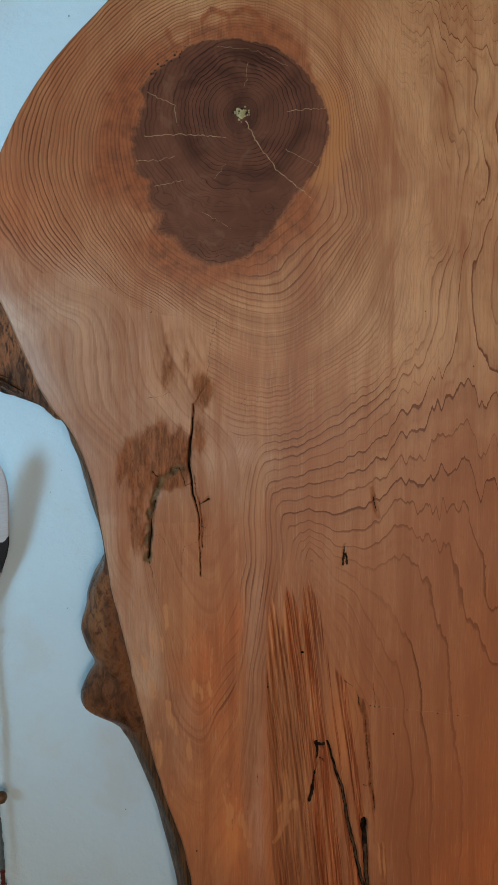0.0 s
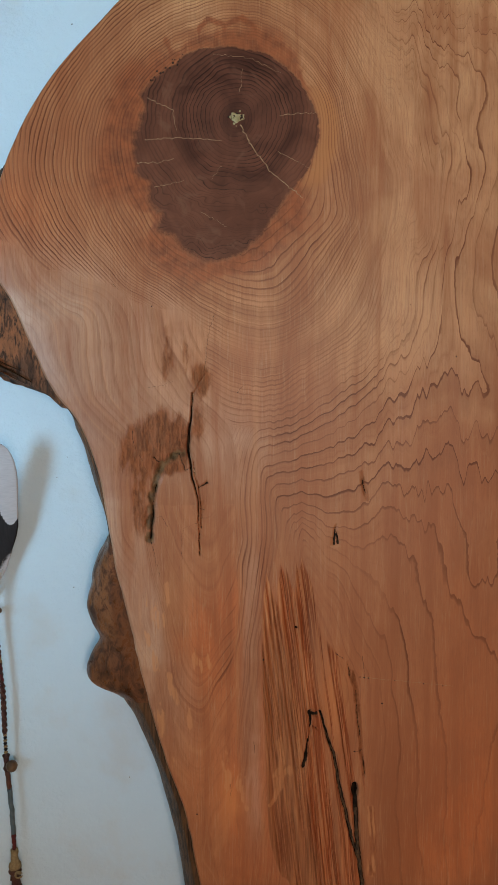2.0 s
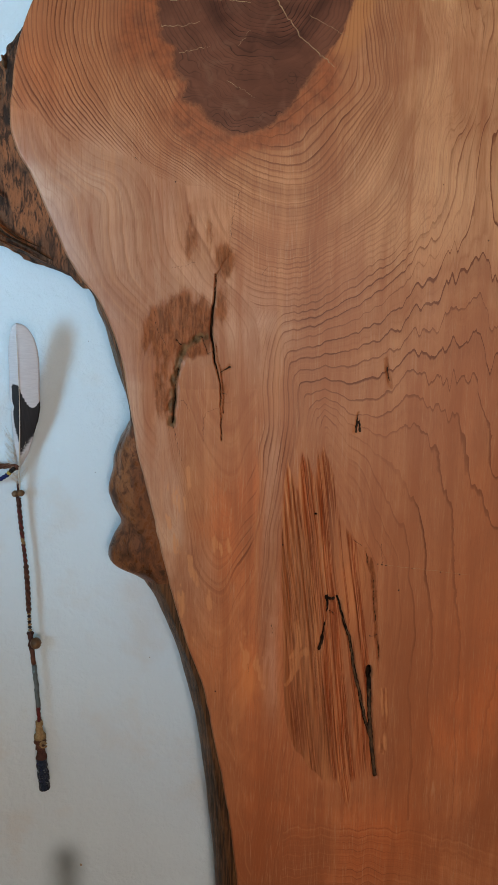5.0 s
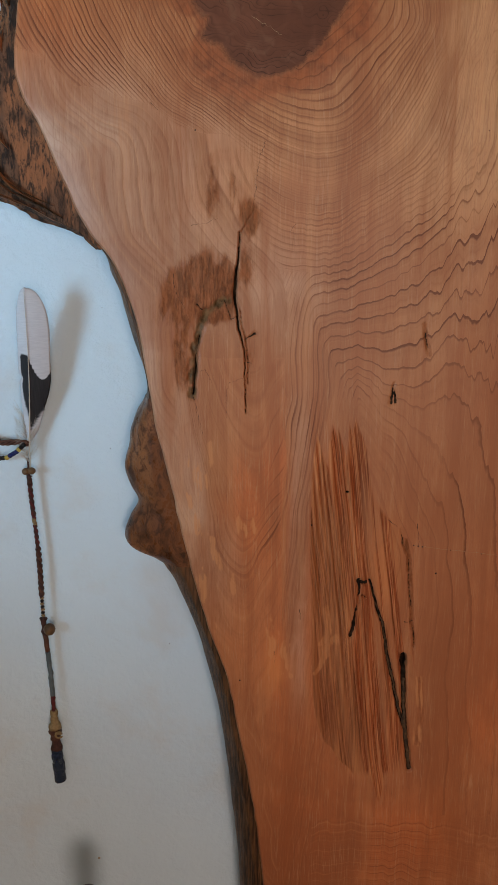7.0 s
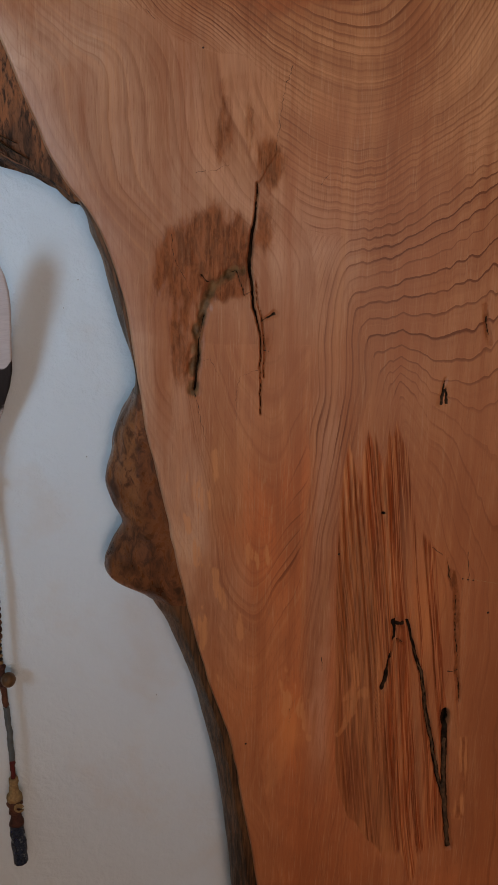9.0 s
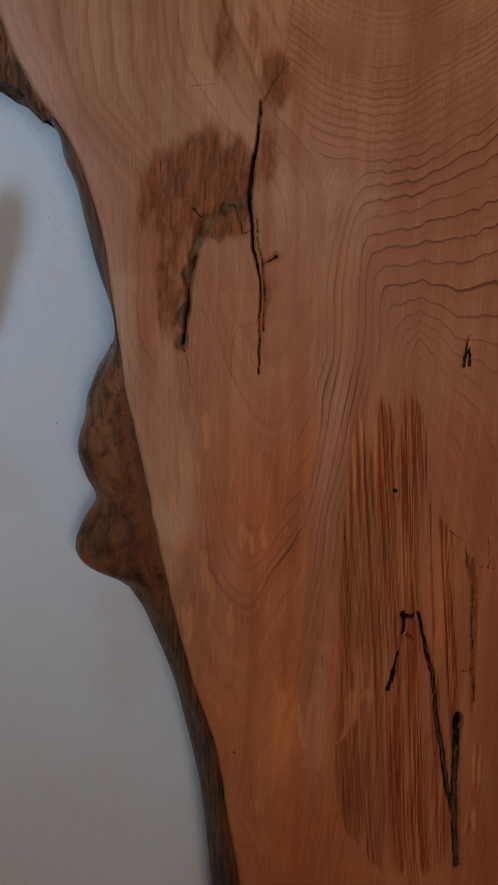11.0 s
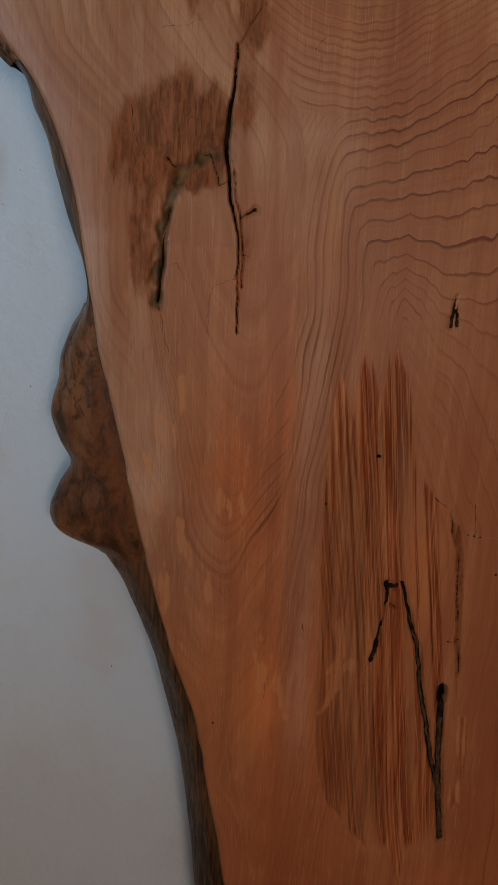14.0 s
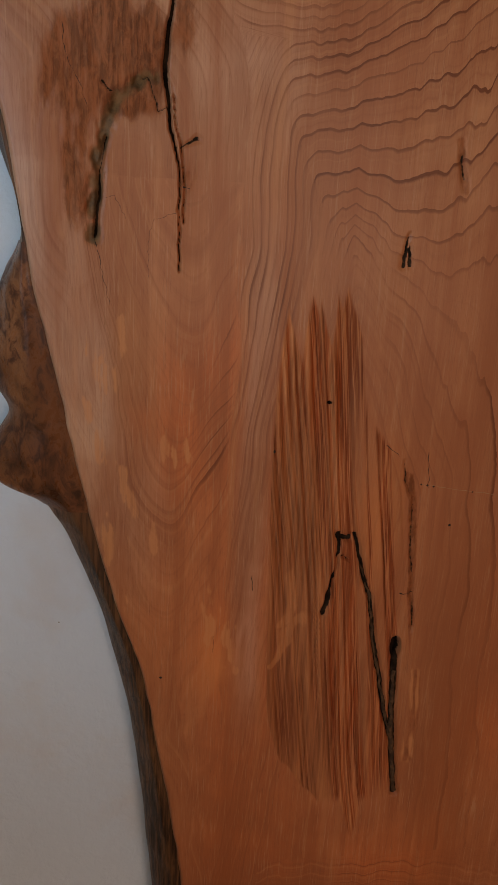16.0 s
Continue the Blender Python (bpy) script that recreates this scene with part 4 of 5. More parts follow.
heartwood = 0.55 * smoothstep(0.04, 0.30, X + 0.05 * fbm(X / 0.08, Z / 0.2, 76, 2)) * smoothstep(1.66, 1.40, Z) + 0.30 * smoothstep(0.10, -0.02, np.abs(X - 0.06)) * smoothstep(1.50, 1.38, Z) * smoothstep(1.24, 1.32, Z)
heartwood = np.clip(heartwood * smoothstep(0.70, 1.05, Z) + 0.35 * smoothstep(-0.05, -0.15, X) * smoothstep(1.70, 1.80, Z), 0, 1)
glow = 0.50 * np.exp(-((X + 0.012) / 0.022) ** 2 - ((Z - 0.915) / 0.045) ** 2) * (0.8 + 0.5 * fbm(X / 0.012, Z / 0.03, 77, 2)) + 0.45 * np.exp(-((X - 0.135) / 0.018) ** 2 - ((Z - 1.06) / 0.07) ** 2)
glow = np.clip(glow, 0, 1)
FIELDS = {"body": (heartwood, glow, 0 * X), "lines": (strength, widths, knot), "stains": (halo, rot, grey), "wear": (dark, rib, hollow), "tone": (warm, sap_sheen, rim), "marks": (fleck, brown, bruise)}


def grid_part(name, mask, label):
    q = quads[mask]
    used, local = np.unique(q, return_inverse=True)
    me = bpy.data.meshes.new(name)
    me.vertices.add(len(used))
    me.vertices.foreach_set("co", P3.reshape(-1, 3)[used].astype(np.float32).ravel())
    me.loops.add(len(q) * 4)
    me.loops.foreach_set("vertex_index", local.reshape(-1).astype(np.int32))
    me.polygons.add(len(q))
    me.polygons.foreach_set("loop_start", np.arange(0, len(q) * 4, 4, dtype=np.int32))
    me.update(calc_edges=True)
    me.polygons.foreach_set("use_smooth", np.ones(len(q), bool))
    a = me.attributes.new("lean", "FLOAT", "POINT")
    a.data.foreach_set("value", wav.ravel()[used].astype(np.float32))
    a = me.attributes.new("phase", "FLOAT", "POINT")
    a.data.foreach_set("value", phase.ravel()[used].astype(np.float32))
    for key, group in FIELDS.items():
        a = me.attributes.new(key, "FLOAT_VECTOR", "POINT")
        a.data.foreach_set("vector", np.stack([g.ravel()[used] for g in group], -1).astype(np.float32).ravel())
    me.normals_split_custom_set_from_vertices(N3.reshape(-1, 3)[used].astype(np.float32))
    me.materials.append(WOOD)
    ob = new(name, me)
    ob.parent, ob["label"] = slab, label
    return ob


in_knot, in_hollow = at_quads(knot) > 0.5, at_quads(hollow) > 0.5
in_rot = (at_quads(np.maximum(np.maximum(rot, grey), dark)) > 0.45) & ~in_hollow & (at_quads(X) < 0.0) & ~in_knot
grid_part("face", ~(in_knot | in_hollow | in_rot), "smooth oiled face with dark growth lines")
grid_part("knot", in_knot, "dark brown heartwood knot with fine rings")
grid_part("weathered_hollow", in_hollow, "scooped hollow of ragged red-brown ribs")
grid_part("rot_pocket", in_rot, "crumbly brown rot with grey channel and black crack")


# the live edge: from the face's border round to the back
def edge_part(name, z0, z1, material, label, rough, size, over, step=0.002, nv=40):
    z = np.arange(z0, z1 + step / 2, step)
    v = np.linspace(0, 1, nv)
    Zs, V = np.meshgrid(z, v, indexing="ij")
    a, b = left_edge(Zs), back_edge(Zs)
    swell = np.sin(np.clip(V / 0.62, 0, 1) * math.pi / 2) ** over
    back = 1 - 0.35 * smoothstep(0.62, 1.0, V) * smoothstep(1.0, 1.1, Zs)
    Xs = a + (b - a) * swell * back
    fall = np.sin(np.clip(V, 0, 1) * math.pi) ** 0.5
    amp = rough * fall * np.clip(np.abs(b - a) / 0.02, 0.15, 1)
    bumps = fbm(Zs / size, V * 0.085 / size * 1.3, 71, 4) + 0.6 * np.abs(fbm(Zs / (size * 2.2), V * 0.085 / size * 2.1 + Zs * 9, 73, 3))
    Xs = Xs - amp * bumps
    Ys = FRONT + 0.004 + (DEEP - FRONT - 0.004) * V + amp * 0.5 * fbm(Zs / size, V * 5, 75, 3)
    start = np.interp(Zs, zs, Y[:, 0])
    Ys = np.where(V == 0, start, np.maximum(Ys, start + 0.002))
    verts = np.stack([Xs, np.minimum(Ys, DEEP), Zs], -1).reshape(-1, 3)
    k = np.arange(len(z) * nv).reshape(len(z), nv)
    faces = np.stack([k[:-1, :-1], k[1:, :-1], k[1:, 1:], k[:-1, 1:]], -1).reshape(-1, 4)
    return mesh_part(name, verts.tolist(), faces.tolist(), material, slab, label)


edge_part("live_edge", 0.0, 1.066, EDGE, "grey-brown bare live edge", 0.0010, 0.09, 1.0)
edge_part("burl", 1.066, 1.296, BURL, "polished dark burl with two rounded lumps", 0.0030, 0.060, 0.85)
edge_part("live_edge", 1.296, 1.500, EDGE, "thin brown live edge", 0.0012, 0.04, 1.0)
edge_part("bark", 1.4824, 1.80, BARK, "rough dark bark with orange streaks", 0.011, 0.020, 0.7, 0.0016, 70)
edge_part("live_edge", 1.80, SLAB_TOP, EDGE, "brown live edge", 0.0012, 0.05, 1.0)
zz = np.linspace(0, SLAB_TOP, 200)
bx = left_edge(zz) + (back_edge(zz) - left_edge(zz)) * 0.65
bv = [(x, DEEP, z) for x, z in zip(bx, zz)] + [(SLAB_RIGHT, DEEP, z) for z in zz]
mesh_part("back", bv, [(i, i + 1, 201 + i, 200 + i) for i in range(199)], EDGE, slab, smooth=False)
part("sawn_side", box(SLAB_RIGHT, SLAB_RIGHT + 0.004, FRONT, DEEP, 0, SLAB_TOP), EDGE, slab)
part("sawn_end", box(0.0, SLAB_RIGHT, FRONT + 0.002, DEEP, SLAB_TOP, SLAB_TOP + 0.004), EDGE, slab)


def flake(z, v, ln, w, lean_, seed):
    """A loose sliver of inner bark lying along the rough bark."""
    rnd = random.Random(seed)
    a, b = float(left_edge(np.array(z))), float(back_edge(np.array(z)))
    verts, faces, n = [], [], 7
    for i in range(n):
        t = i / (n - 1)
        zc = z + (t - 0.5) * ln
        a, b = float(left_edge(np.array(zc))), float(back_edge(np.array(zc)))
        x = a + (b - a) * math.sin(min(v / 0.62, 1) * math.pi / 2) ** 0.7 + lean_ * (t - 0.5) * ln - 0.003
        y = FRONT + 0.004 + 0.080 * v - 0.0075 + rnd.uniform(-0.001, 0.001)
        ww = w * math.sin(math.pi * (0.08 + 0.84 * t)) * rnd.uniform(0.7, 1.2)
        verts += [(x - ww, y + 0.002, zc), (x, y - 0.002, zc + rnd.uniform(-0.001, 0.001)), (x + ww, y + 0.002, zc)]
        if i:
            k = 3 * i
            faces += [(k - 3, k - 2, k + 1, k), (k - 2, k - 1, k + 2, k + 1)]
    mesh_part("bark_flake", verts, faces, FLAKE if seed % 3 else VEIN, slab, "orange sliver of inner bark" if seed % 3 else "dark sliver of bark", False)


rnd = random.Random(31)
for i in range(46):
    z = rnd.uniform(1.53, 1.76)
    flake(z, rnd.uniform(0.12, 0.55), rnd.uniform(0.015, 0.05), rnd.uniform(0.0012, 0.0032), rnd.uniform(-0.7, -0.2), i)


# small features on the face
def face_y(x, z):
    r = int(np.argmin(np.abs(zs - z)))
    c = int(np.argmin(np.abs(X[r] - x)))
    return float(Y[r, c])


def ribbon(name, pts, w0, w1, material, label="", jitter=0.0012, proud=0.0004, seed=1):
    """A thin raised line on the face along pts."""
    rnd = random.Random(seed)
    line = []
    for (x0, z0), (x1, z1) in zip(pts, pts[1:]):
        n = max(2, int(math.hypot(x1 - x0, z1 - z0) / 0.003))
        line += [(x0 + (x1 - x0) * i / n + rnd.uniform(-jitter, jitter), z0 + (z1 - z0) * i / n + rnd.uniform(-jitter, jitter)) for i in range(n)]
    line.append(pts[-1])
    verts, faces = [], []
    for i, (x, z) in enumerate(line):
        a, b = line[max(i - 1, 0)], line[min(i + 1, len(line) - 1)]
        tx, tz = b[0] - a[0], b[1] - a[1]
        ln = math.hypot(tx, tz) or 1
        w = (w0 + (w1 - w0) * i / len(line)) * rnd.uniform(0.5, 1.3) / 2
        y = face_y(x, z)
        for s, up in ((-1, -0.0003), (0, proud), (1, -0.0003)):
            verts.append((x - tz / ln * w * s, y - up, z + tx / ln * w * s))
        if i:
            k = 3 * i
            faces += [(k - 3, k - 2, k + 1, k), (k - 2, k - 1, k + 2, k + 1)]
    return mesh_part(name, verts, faces, material, slab, label)


PALE = [([(-0.121, 1.832), (-0.07, 1.835), (-0.02, 1.832)], 0.0016), ([(-0.115, 1.884), (-0.083, 1.870), (-0.079, 1.844)], 0.0013), ([(-0.132, 1.803), (-0.105, 1.803), (-0.083, 1.809)], 0.0012),
        ([(-0.108, 1.772), (-0.07, 1.781)], 0.0009), ([(0.057, 1.866), (0.104, 1.870)], 0.0013), ([(0.004, 1.852), (0.022, 1.822), (0.043, 1.795), (0.087, 1.760)], 0.0024),
        ([(0.054, 1.819), (0.103, 1.796)], 0.0009), ([(-0.049, 1.742), (-0.014, 1.722)], 0.0010), ([(0.004, 1.893), (0.008, 1.923)], 0.0008), ([(-0.02, 1.800), (-0.035, 1.782)], 0.0007),
        ([(-0.03, 1.941), (0.02, 1.936), (0.06, 1.918)], 0.0008), ([(-0.0615, 1.502), (-0.0620, 1.490), (-0.0635, 1.474)], 0.0010), ([(-0.0665, 1.430), (-0.0645, 1.412), (-0.0600, 1.390)], 0.0008)]
for i, (pts, w) in enumerate(PALE):
    ribbon("crack", pts, w, w * 0.6, CRACK_PALE, "pale hairline crack", 0.0013, 0.0004, i)
DARK = [([(-0.032, 1.606), (-0.041, 1.580), (-0.044, 1.545), (-0.046, 1.527)], 0.0008), ([(-0.122, 1.302), (-0.115, 1.272), (-0.110, 1.250)], 0.0010), ([(-0.059, 1.325), (-0.075, 1.319), (-0.080, 1.306), (-0.080, 1.273)], 0.0007),
        ([(-0.116, 1.332), (-0.106, 1.335), (-0.098, 1.318)], 0.0007), ([(0.162, 0.987), (0.177, 0.989)], 0.0014), ([(0.174, 1.129), (0.176, 1.112), (0.177, 1.095)], 0.0012), ([(-0.122, 1.510), (-0.106, 1.512), (-0.088, 1.519)], 0.0007),
        ([(-0.144, 1.454), (-0.142, 1.431), (-0.132, 1.413), (-0.126, 1.397)], 0.0008), ([(-0.054, 1.345), (-0.048, 1.343)], 0.0012), ([(-0.166, 1.648), (-0.158, 1.640)], 0.0010), ([(-0.002, 1.503), (0.006, 1.512)], 0.0008),
        ([(0.134, 1.135), (0.141, 1.129), (0.146, 1.125)], 0.0012), ([(-0.016, 0.948), (-0.015, 0.930)], 0.0010), ([(0.018, 1.008), (0.019, 0.992)], 0.0012)]
for i, (pts, w) in enumerate(DARK):
    ribbon("crack", pts, w, w * 0.5, CRACK_DARK, "fine dark crack", 0.0010, 0.0003, 40 + i)
ribbon("scratch", [(0.170, 1.098), (0.24, 1.089), (0.305, 1.080)], 0.0008, 0.0006, CRACK_PALE, "faint pale scratch", 0.0006, 0.0002, 80)


def pip(name, x, z, r, material, label, seed, proud=0.0008):
    """A small uneven blob set into the face."""
    rnd = random.Random(seed)
    y = face_y(x, z)
    n = 12
    verts, faces = [(x, y - proud, z)], []
    for ring in (0.55, 1.0):
        for i in range(n):
            a = 2 * math.pi * i / n
            rr = r * ring * rnd.uniform(0.75, 1.2)
            verts.append((x + rr * math.cos(a), y + (0.0003 if ring == 1 else -proud * rnd.uniform(0.3, 1.2)), z + rr * math.sin(a)))
    for i in range(n):
        j = (i + 1) % n
        faces += [(0, 1 + i, 1 + j), (1 + i, 1 + n + i, 1 + n + j, 1 + j)]
    return mesh_part(name, verts, faces, material, slab, label, smooth=False)


pip("pith", -0.001, 1.861, 0.0062, PITH, "pale yellowish crumbly pith", 3, 0.0016)
rnd = random.Random(12)
for i in range(26):
    a, d = rnd.uniform(0, 6.28), rnd.uniform(0.003, 0.0105)
    pip("pith_crumb", -0.001 + d * math.cos(a), 1.861 + d * math.sin(a), rnd.uniform(0.0008, 0.0026), PITH if rnd.random() < 0.7 else CRACK_DARK, "loose crumb of pith", 300 + i, 0.0014)
rnd = random.Random(5)
for i in range(16):
    t = rnd.random()
    pip("resin_bead", -0.110 + 0.042 * t + rnd.uniform(-0.003, 0.003), 1.908 + 0.030 * t + rnd.uniform(-0.004, 0.004), rnd.uniform(0.0008, 0.0017), CRACK_DARK, "tiny black resin bead", 100 + i, 0.0009)
for i, (x, z, r) in enumerate([(0.202, 1.058, 0.0017), (0.170, 1.098, 0.0012), (0.176, 1.097, 0.0014), (0.182, 1.096, 0.0012), (0.22, 1.091, 0.0010), (0.262, 1.085, 0.0012), (0.29, 1.081, 0.0011),
                               (-0.063, 0.902, 0.0014), (-0.115, 1.618, 0.0012), (0.235, 1.62, 0.001), (0.30, 1.55, 0.0013), (0.032, 1.128, 0.0015)]):
    pip("worm_hole", x, z, r, CRACK_DARK, "tiny dark worm hole", 140 + i, 0.0004)


def tube(name, pts, radii, material, parent, label="", n=10, bump=0.0, seed=0):
    """A tapering tube through 3D points, closed at its ends."""
    verts, faces = [], []
    rnd = random.Random(seed)
    for i, p in enumerate(pts):
        a, b = Vector(pts[max(i - 1, 0)]), Vector(pts[min(i + 1, len(pts) - 1)])
        d = (b - a).normalized()
        side = d.cross(Vector((0, 1, 0)))
        side = side.normalized() if side.length > 1e-6 else Vector((1, 0, 0))
        up = d.cross(side).normalized()
        r = radii[i] if isinstance(radii, (list, tuple)) else radii
        for j in range(n):
            t = 2 * math.pi * j / n
            q = Vector(p) + (side * math.cos(t) + up * math.sin(t)) * r * (1 + rnd.uniform(-bump, bump))
            verts.append(tuple(q))
        if i:
            k = n * i
            faces += [(k - n + j, k - n + (j + 1) % n, k + (j + 1) % n, k + j) for j in range(n)]
    faces += [tuple(range(n))[::-1], tuple(range(len(verts) - n, len(verts)))]
    return mesh_part(name, verts, faces, material, parent, label)


def along(pts, step):
    out = []
    for a, b in zip(pts, pts[1:]):
        a, b = Vector(a), Vector(b)
        n = max(1, int((b - a).length / step))
        out += [a.lerp(b, i / n) for i in range(n)]
    return out + [Vector(pts[-1])]


def twig(pts, r0, r1, seed):
    rnd = random.Random(seed)
    line = along([(x, face_y(x, z) - 0.0003, z) for x, z in pts], 0.006)
    line = [(p.x + rnd.uniform(-0.0012, 0.0012), p.y + rnd.uniform(-0.0004, 0.0012), p.z) for p in line]
    rad = [(r0 + (r1 - r0) * i / len(line)) * rnd.uniform(0.45, 1.35) for i in range(len(line))]
    tube("bark_vein", line, rad, VEIN, slab, "dark vein of ingrown bark", 8, 0.25, seed)


twig(TWIG_A[2:], 0.0009, 0.0027, 1)
twig(TWIG_B[1:] + [(0.180, 0.759)], 0.0019, 0.0026, 2)


# ---- feather wand on the wall ----
wand = tagged(new("feather_wand"), "white feather with black band on a thin beaded cord-wrapped stick", "feather wand")


def feather():
    """A curved vane, wider on one side of its quill, that stands off the wall towards its tip."""
    n, m = 120, 21
    t = np.linspace(0, 1, n)
    zq = 1.217 + 0.219 * t
    xq = -0.3495 + 0.018 * t + 0.002 * np.sin(t * 3)
    yq = 1.020 - 0.050 * t**1.3
    tip = np.sqrt(np.clip(1 - (np.clip(t - 0.70, 0, 1) / 0.30) ** 2.2, 0, 1))
    wr = 0.0258 * (0.42 + 0.65 * smoothstep(0.0, 0.42, t)) * tip * smoothstep(-0.05, 0.10, t)
    wl = 0.0145 * (0.55 + 0.45 * smoothstep(0.0, 0.5, t)) * tip * smoothstep(-0.05, 0.08, t)
    wr = wr + 0.0005 * vnoise(t * 25, t * 0, 81) * tip
    wl = wl * (1 - 0.22 * np.exp(-((t - 0.42) / 0.02) ** 2)) + 0.0004 * vnoise(t * 30, t * 0, 82) * tip
    verts, mark = [], []
    for i in range(n):
        for j in range(m):
            s = (j / (m - 1)) * 2 - 1
            w = wr[i] if s > 0 else wl[i]
            x, lift = xq[i] + w * s, 0.0045 * abs(s) ** 1.5
            z = zq[i] + 0.010 * abs(s) * min(1, (1 - t[i]) * 3)
            verts.append((x, yq[i] + lift, z))
            top = 0.60 - 0.03 * abs(s) if s < 0 else 0.58 - 0.20 * math.sin(min(s * 1.9, 1.57)) + 0.07 * s**2
            bottom = 0.08 + 0.10 * abs(s) if s > 0 else 0.16 + 0.16 * abs(s)
            inner = smoothstep(-0.02, 0.02, top - t[i]) * smoothstep(-0.10, 0.16, t[i] - bottom)
            mark.append(float(inner * (1 if s > 0 else 1 - smoothstep(0.55, 0.95, -s))))
    k = np.arange(n * m).reshape(n, m)
    faces = np.stack([k[:-1, :-1], k[:-1, 1:], k[1:, 1:], k[1:, :-1]], -1).reshape(-1, 4).tolist()
    ob = mesh_part("vane", verts, faces, FEATHER, wand, "white vane with a black lower band")
    ob.data.attributes.new("mark", "FLOAT", "POINT").data.foreach_set("value", mark)
    solid = ob.modifiers.new("thick", "SOLIDIFY")
    solid.thickness = 0.0005
    q = [(xq[i], yq[i] - 0.0012, zq[i]) for i in range(0, n, 4)]
    q = [(-0.3505, 1.022, 1.188), (-0.349, 1.020, 1.205)] + q
    tube("quill", q, [0.0011 - 0.0009 * i / len(q) for i in range(len(q))], QUILL, wand, "pale stiff quill", 8)

    rnd = random.Random(21)
    for i in range(110):
        a, side = rnd.random(), rnd.choice((-1, -1, 1))
        x0, z0, ln, up = -0.3515, 1.200 + 0.066 * a, rnd.uniform(0.008, 0.022), rnd.uniform(0.1, 1.2)
        curve = [(x0 + side * ln * u * (1 - 0.25 * u), 1.019 - 0.004 * u + rnd.uniform(-0.0006, 0.0006), z0 + ln * up * u + 0.004 * u * u) for u in (0, 0.25, 0.5, 0.75, 1.0)]
        tube("down_barb", curve, [0.0003, 0.00026, 0.0002, 0.00016, 0.0001], QUILL, wand, "", 4)


feather()


def wx(z):
    """The stick's line: a slight lean."""
    return -0.352 + (1.192 - z) / 0.49 * 0.018 + 0.0012 * math.sin(z * 31)


def wrap(name, z0, z1, r0, r1, material, label, seed, lumps=0.18):
    r0, r1 = r0 * 1.18, r1 * 1.18
    n = max(4, int(abs(z1 - z0) / 0.004))
    rnd = random.Random(seed)
    pts = [(wx(z0 + (z1 - z0) * i / n) + rnd.uniform(-0.0005, 0.0005), 1.022 + rnd.uniform(-0.0004, 0.0004), z0 + (z1 - z0) * i / n) for i in range(n + 1)]
    rad = [(r0 + (r1 - r0) * i / n) * rnd.uniform(1 - lumps, 1 + lumps) for i in range(n + 1)]
    return tube(name, pts, rad, material, wand, label, 10, 0.06, seed)


def bead(name, x, y, z, rx, rz, material, parent, label="", hole=False):
    bm = bmesh.new()
    bmesh.ops.create_uvsphere(bm, u_segments=14, v_segments=10, radius=1.0)
    rnd = random.Random(int(abs(x * 1e4 + z * 1e5)))
    for v in bm.verts:
        v.co = Vector((x + v.co.x * rx * rnd.uniform(0.95, 1.05), y + v.co.y * rx, z + v.co.z * rz))
    for fc in bm.faces:
        fc.smooth = True
    return part(name, bm, material, parent, label)


wrap("stick", 1.205, 0.705, 0.0013, 0.0013, CORD, "thin dark stick", 1, 0.05)
bead("bead", wx(1.186) - 0.0035, 1.020, 1.186, 0.0055, 0.0050, NUT, wand, "brown carved nut bead")
bead("bead", wx(1.186) + 0.0045, 1.020, 1.187, 0.0055, 0.0050, NUT, wand, "brown carved nut bead")
wrap("knot_wrap", 1.180, 1.168, 0.0034, 0.0030, CORD, "dark knotted cord", 2, 0.3)


def twist(z0, z1, r, first, second, label):
    """Two cords laid round each other along the stick."""
    for material, turn in ((first, 0.0), (second, math.pi)):
        n = int((z0 - z1) / 0.0011)
        pts = []
        for i in range(n + 1):
            z = z0 + (z1 - z0) * i / n
            a = (z0 - z) / 0.0085 * math.pi + turn
            pts.append((wx(z) + r * 0.85 * math.cos(a), 1.022 + r * 0.85 * math.sin(a), z))
        tube("cord_wrap", pts, r, material, wand, label, 8, 0.10, int(z0 * 1000))


twist(1.168, 1.118, 0.0020, CORD_RED, CORD, "dark red and black twisted cord")
wrap("cord_wrap", 1.118, 1.108, 0.0026, 0.0026, CORD_TAN, "tan cord winding", 4)
twist(1.108, 1.074, 0.0018, CORD, CORD_RED, "dark twisted cord")
twist(1.073, 1.000, 0.0023, LEATHER, CORD, "brown leather and black cord twist")
for i in range(7):
    z = 0.998 - i * 0.0045
    bead("seed_bead", wx(z), 1.022, z, 0.0030, 0.0020, CORD_TAN if i % 2 == 0 else BEAD_BLACK, wand)
wrap("knot_wrap", 0.966, 0.942, 0.0044, 0.0034, CORD, "dark knotted cord", 9, 0.3)
bead("bead", wx(0.951) + 0.0080, 1.018, 0.951, 0.0085, 0.0090, NUT, wand, "round brown seed bead")
wrap("cord_wrap", 0.942, 0.915, 0.0032, 0.0030, LEATHER, "brown leather winding", 10, 0.2)
wrap("tube_bead", 0.913, 0.843, 0.0031, 0.0031, BLUEGREY, "blue-grey tube bead", 11, 0.02)
wrap("cord_wrap", 0.843, 0.818, 0.0028, 0.0024, CORD_RED, "red cord winding", 12)
wrap("knot_wrap", 0.818, 0.790, 0.0042, 0.0072, CORD_TAN, "tan knotted cord", 13, 0.25)
wrap("knot_wrap", 0.792, 0.772, 0.0080, 0.0062, LEATHER, "brown leather knot", 14, 0.25)
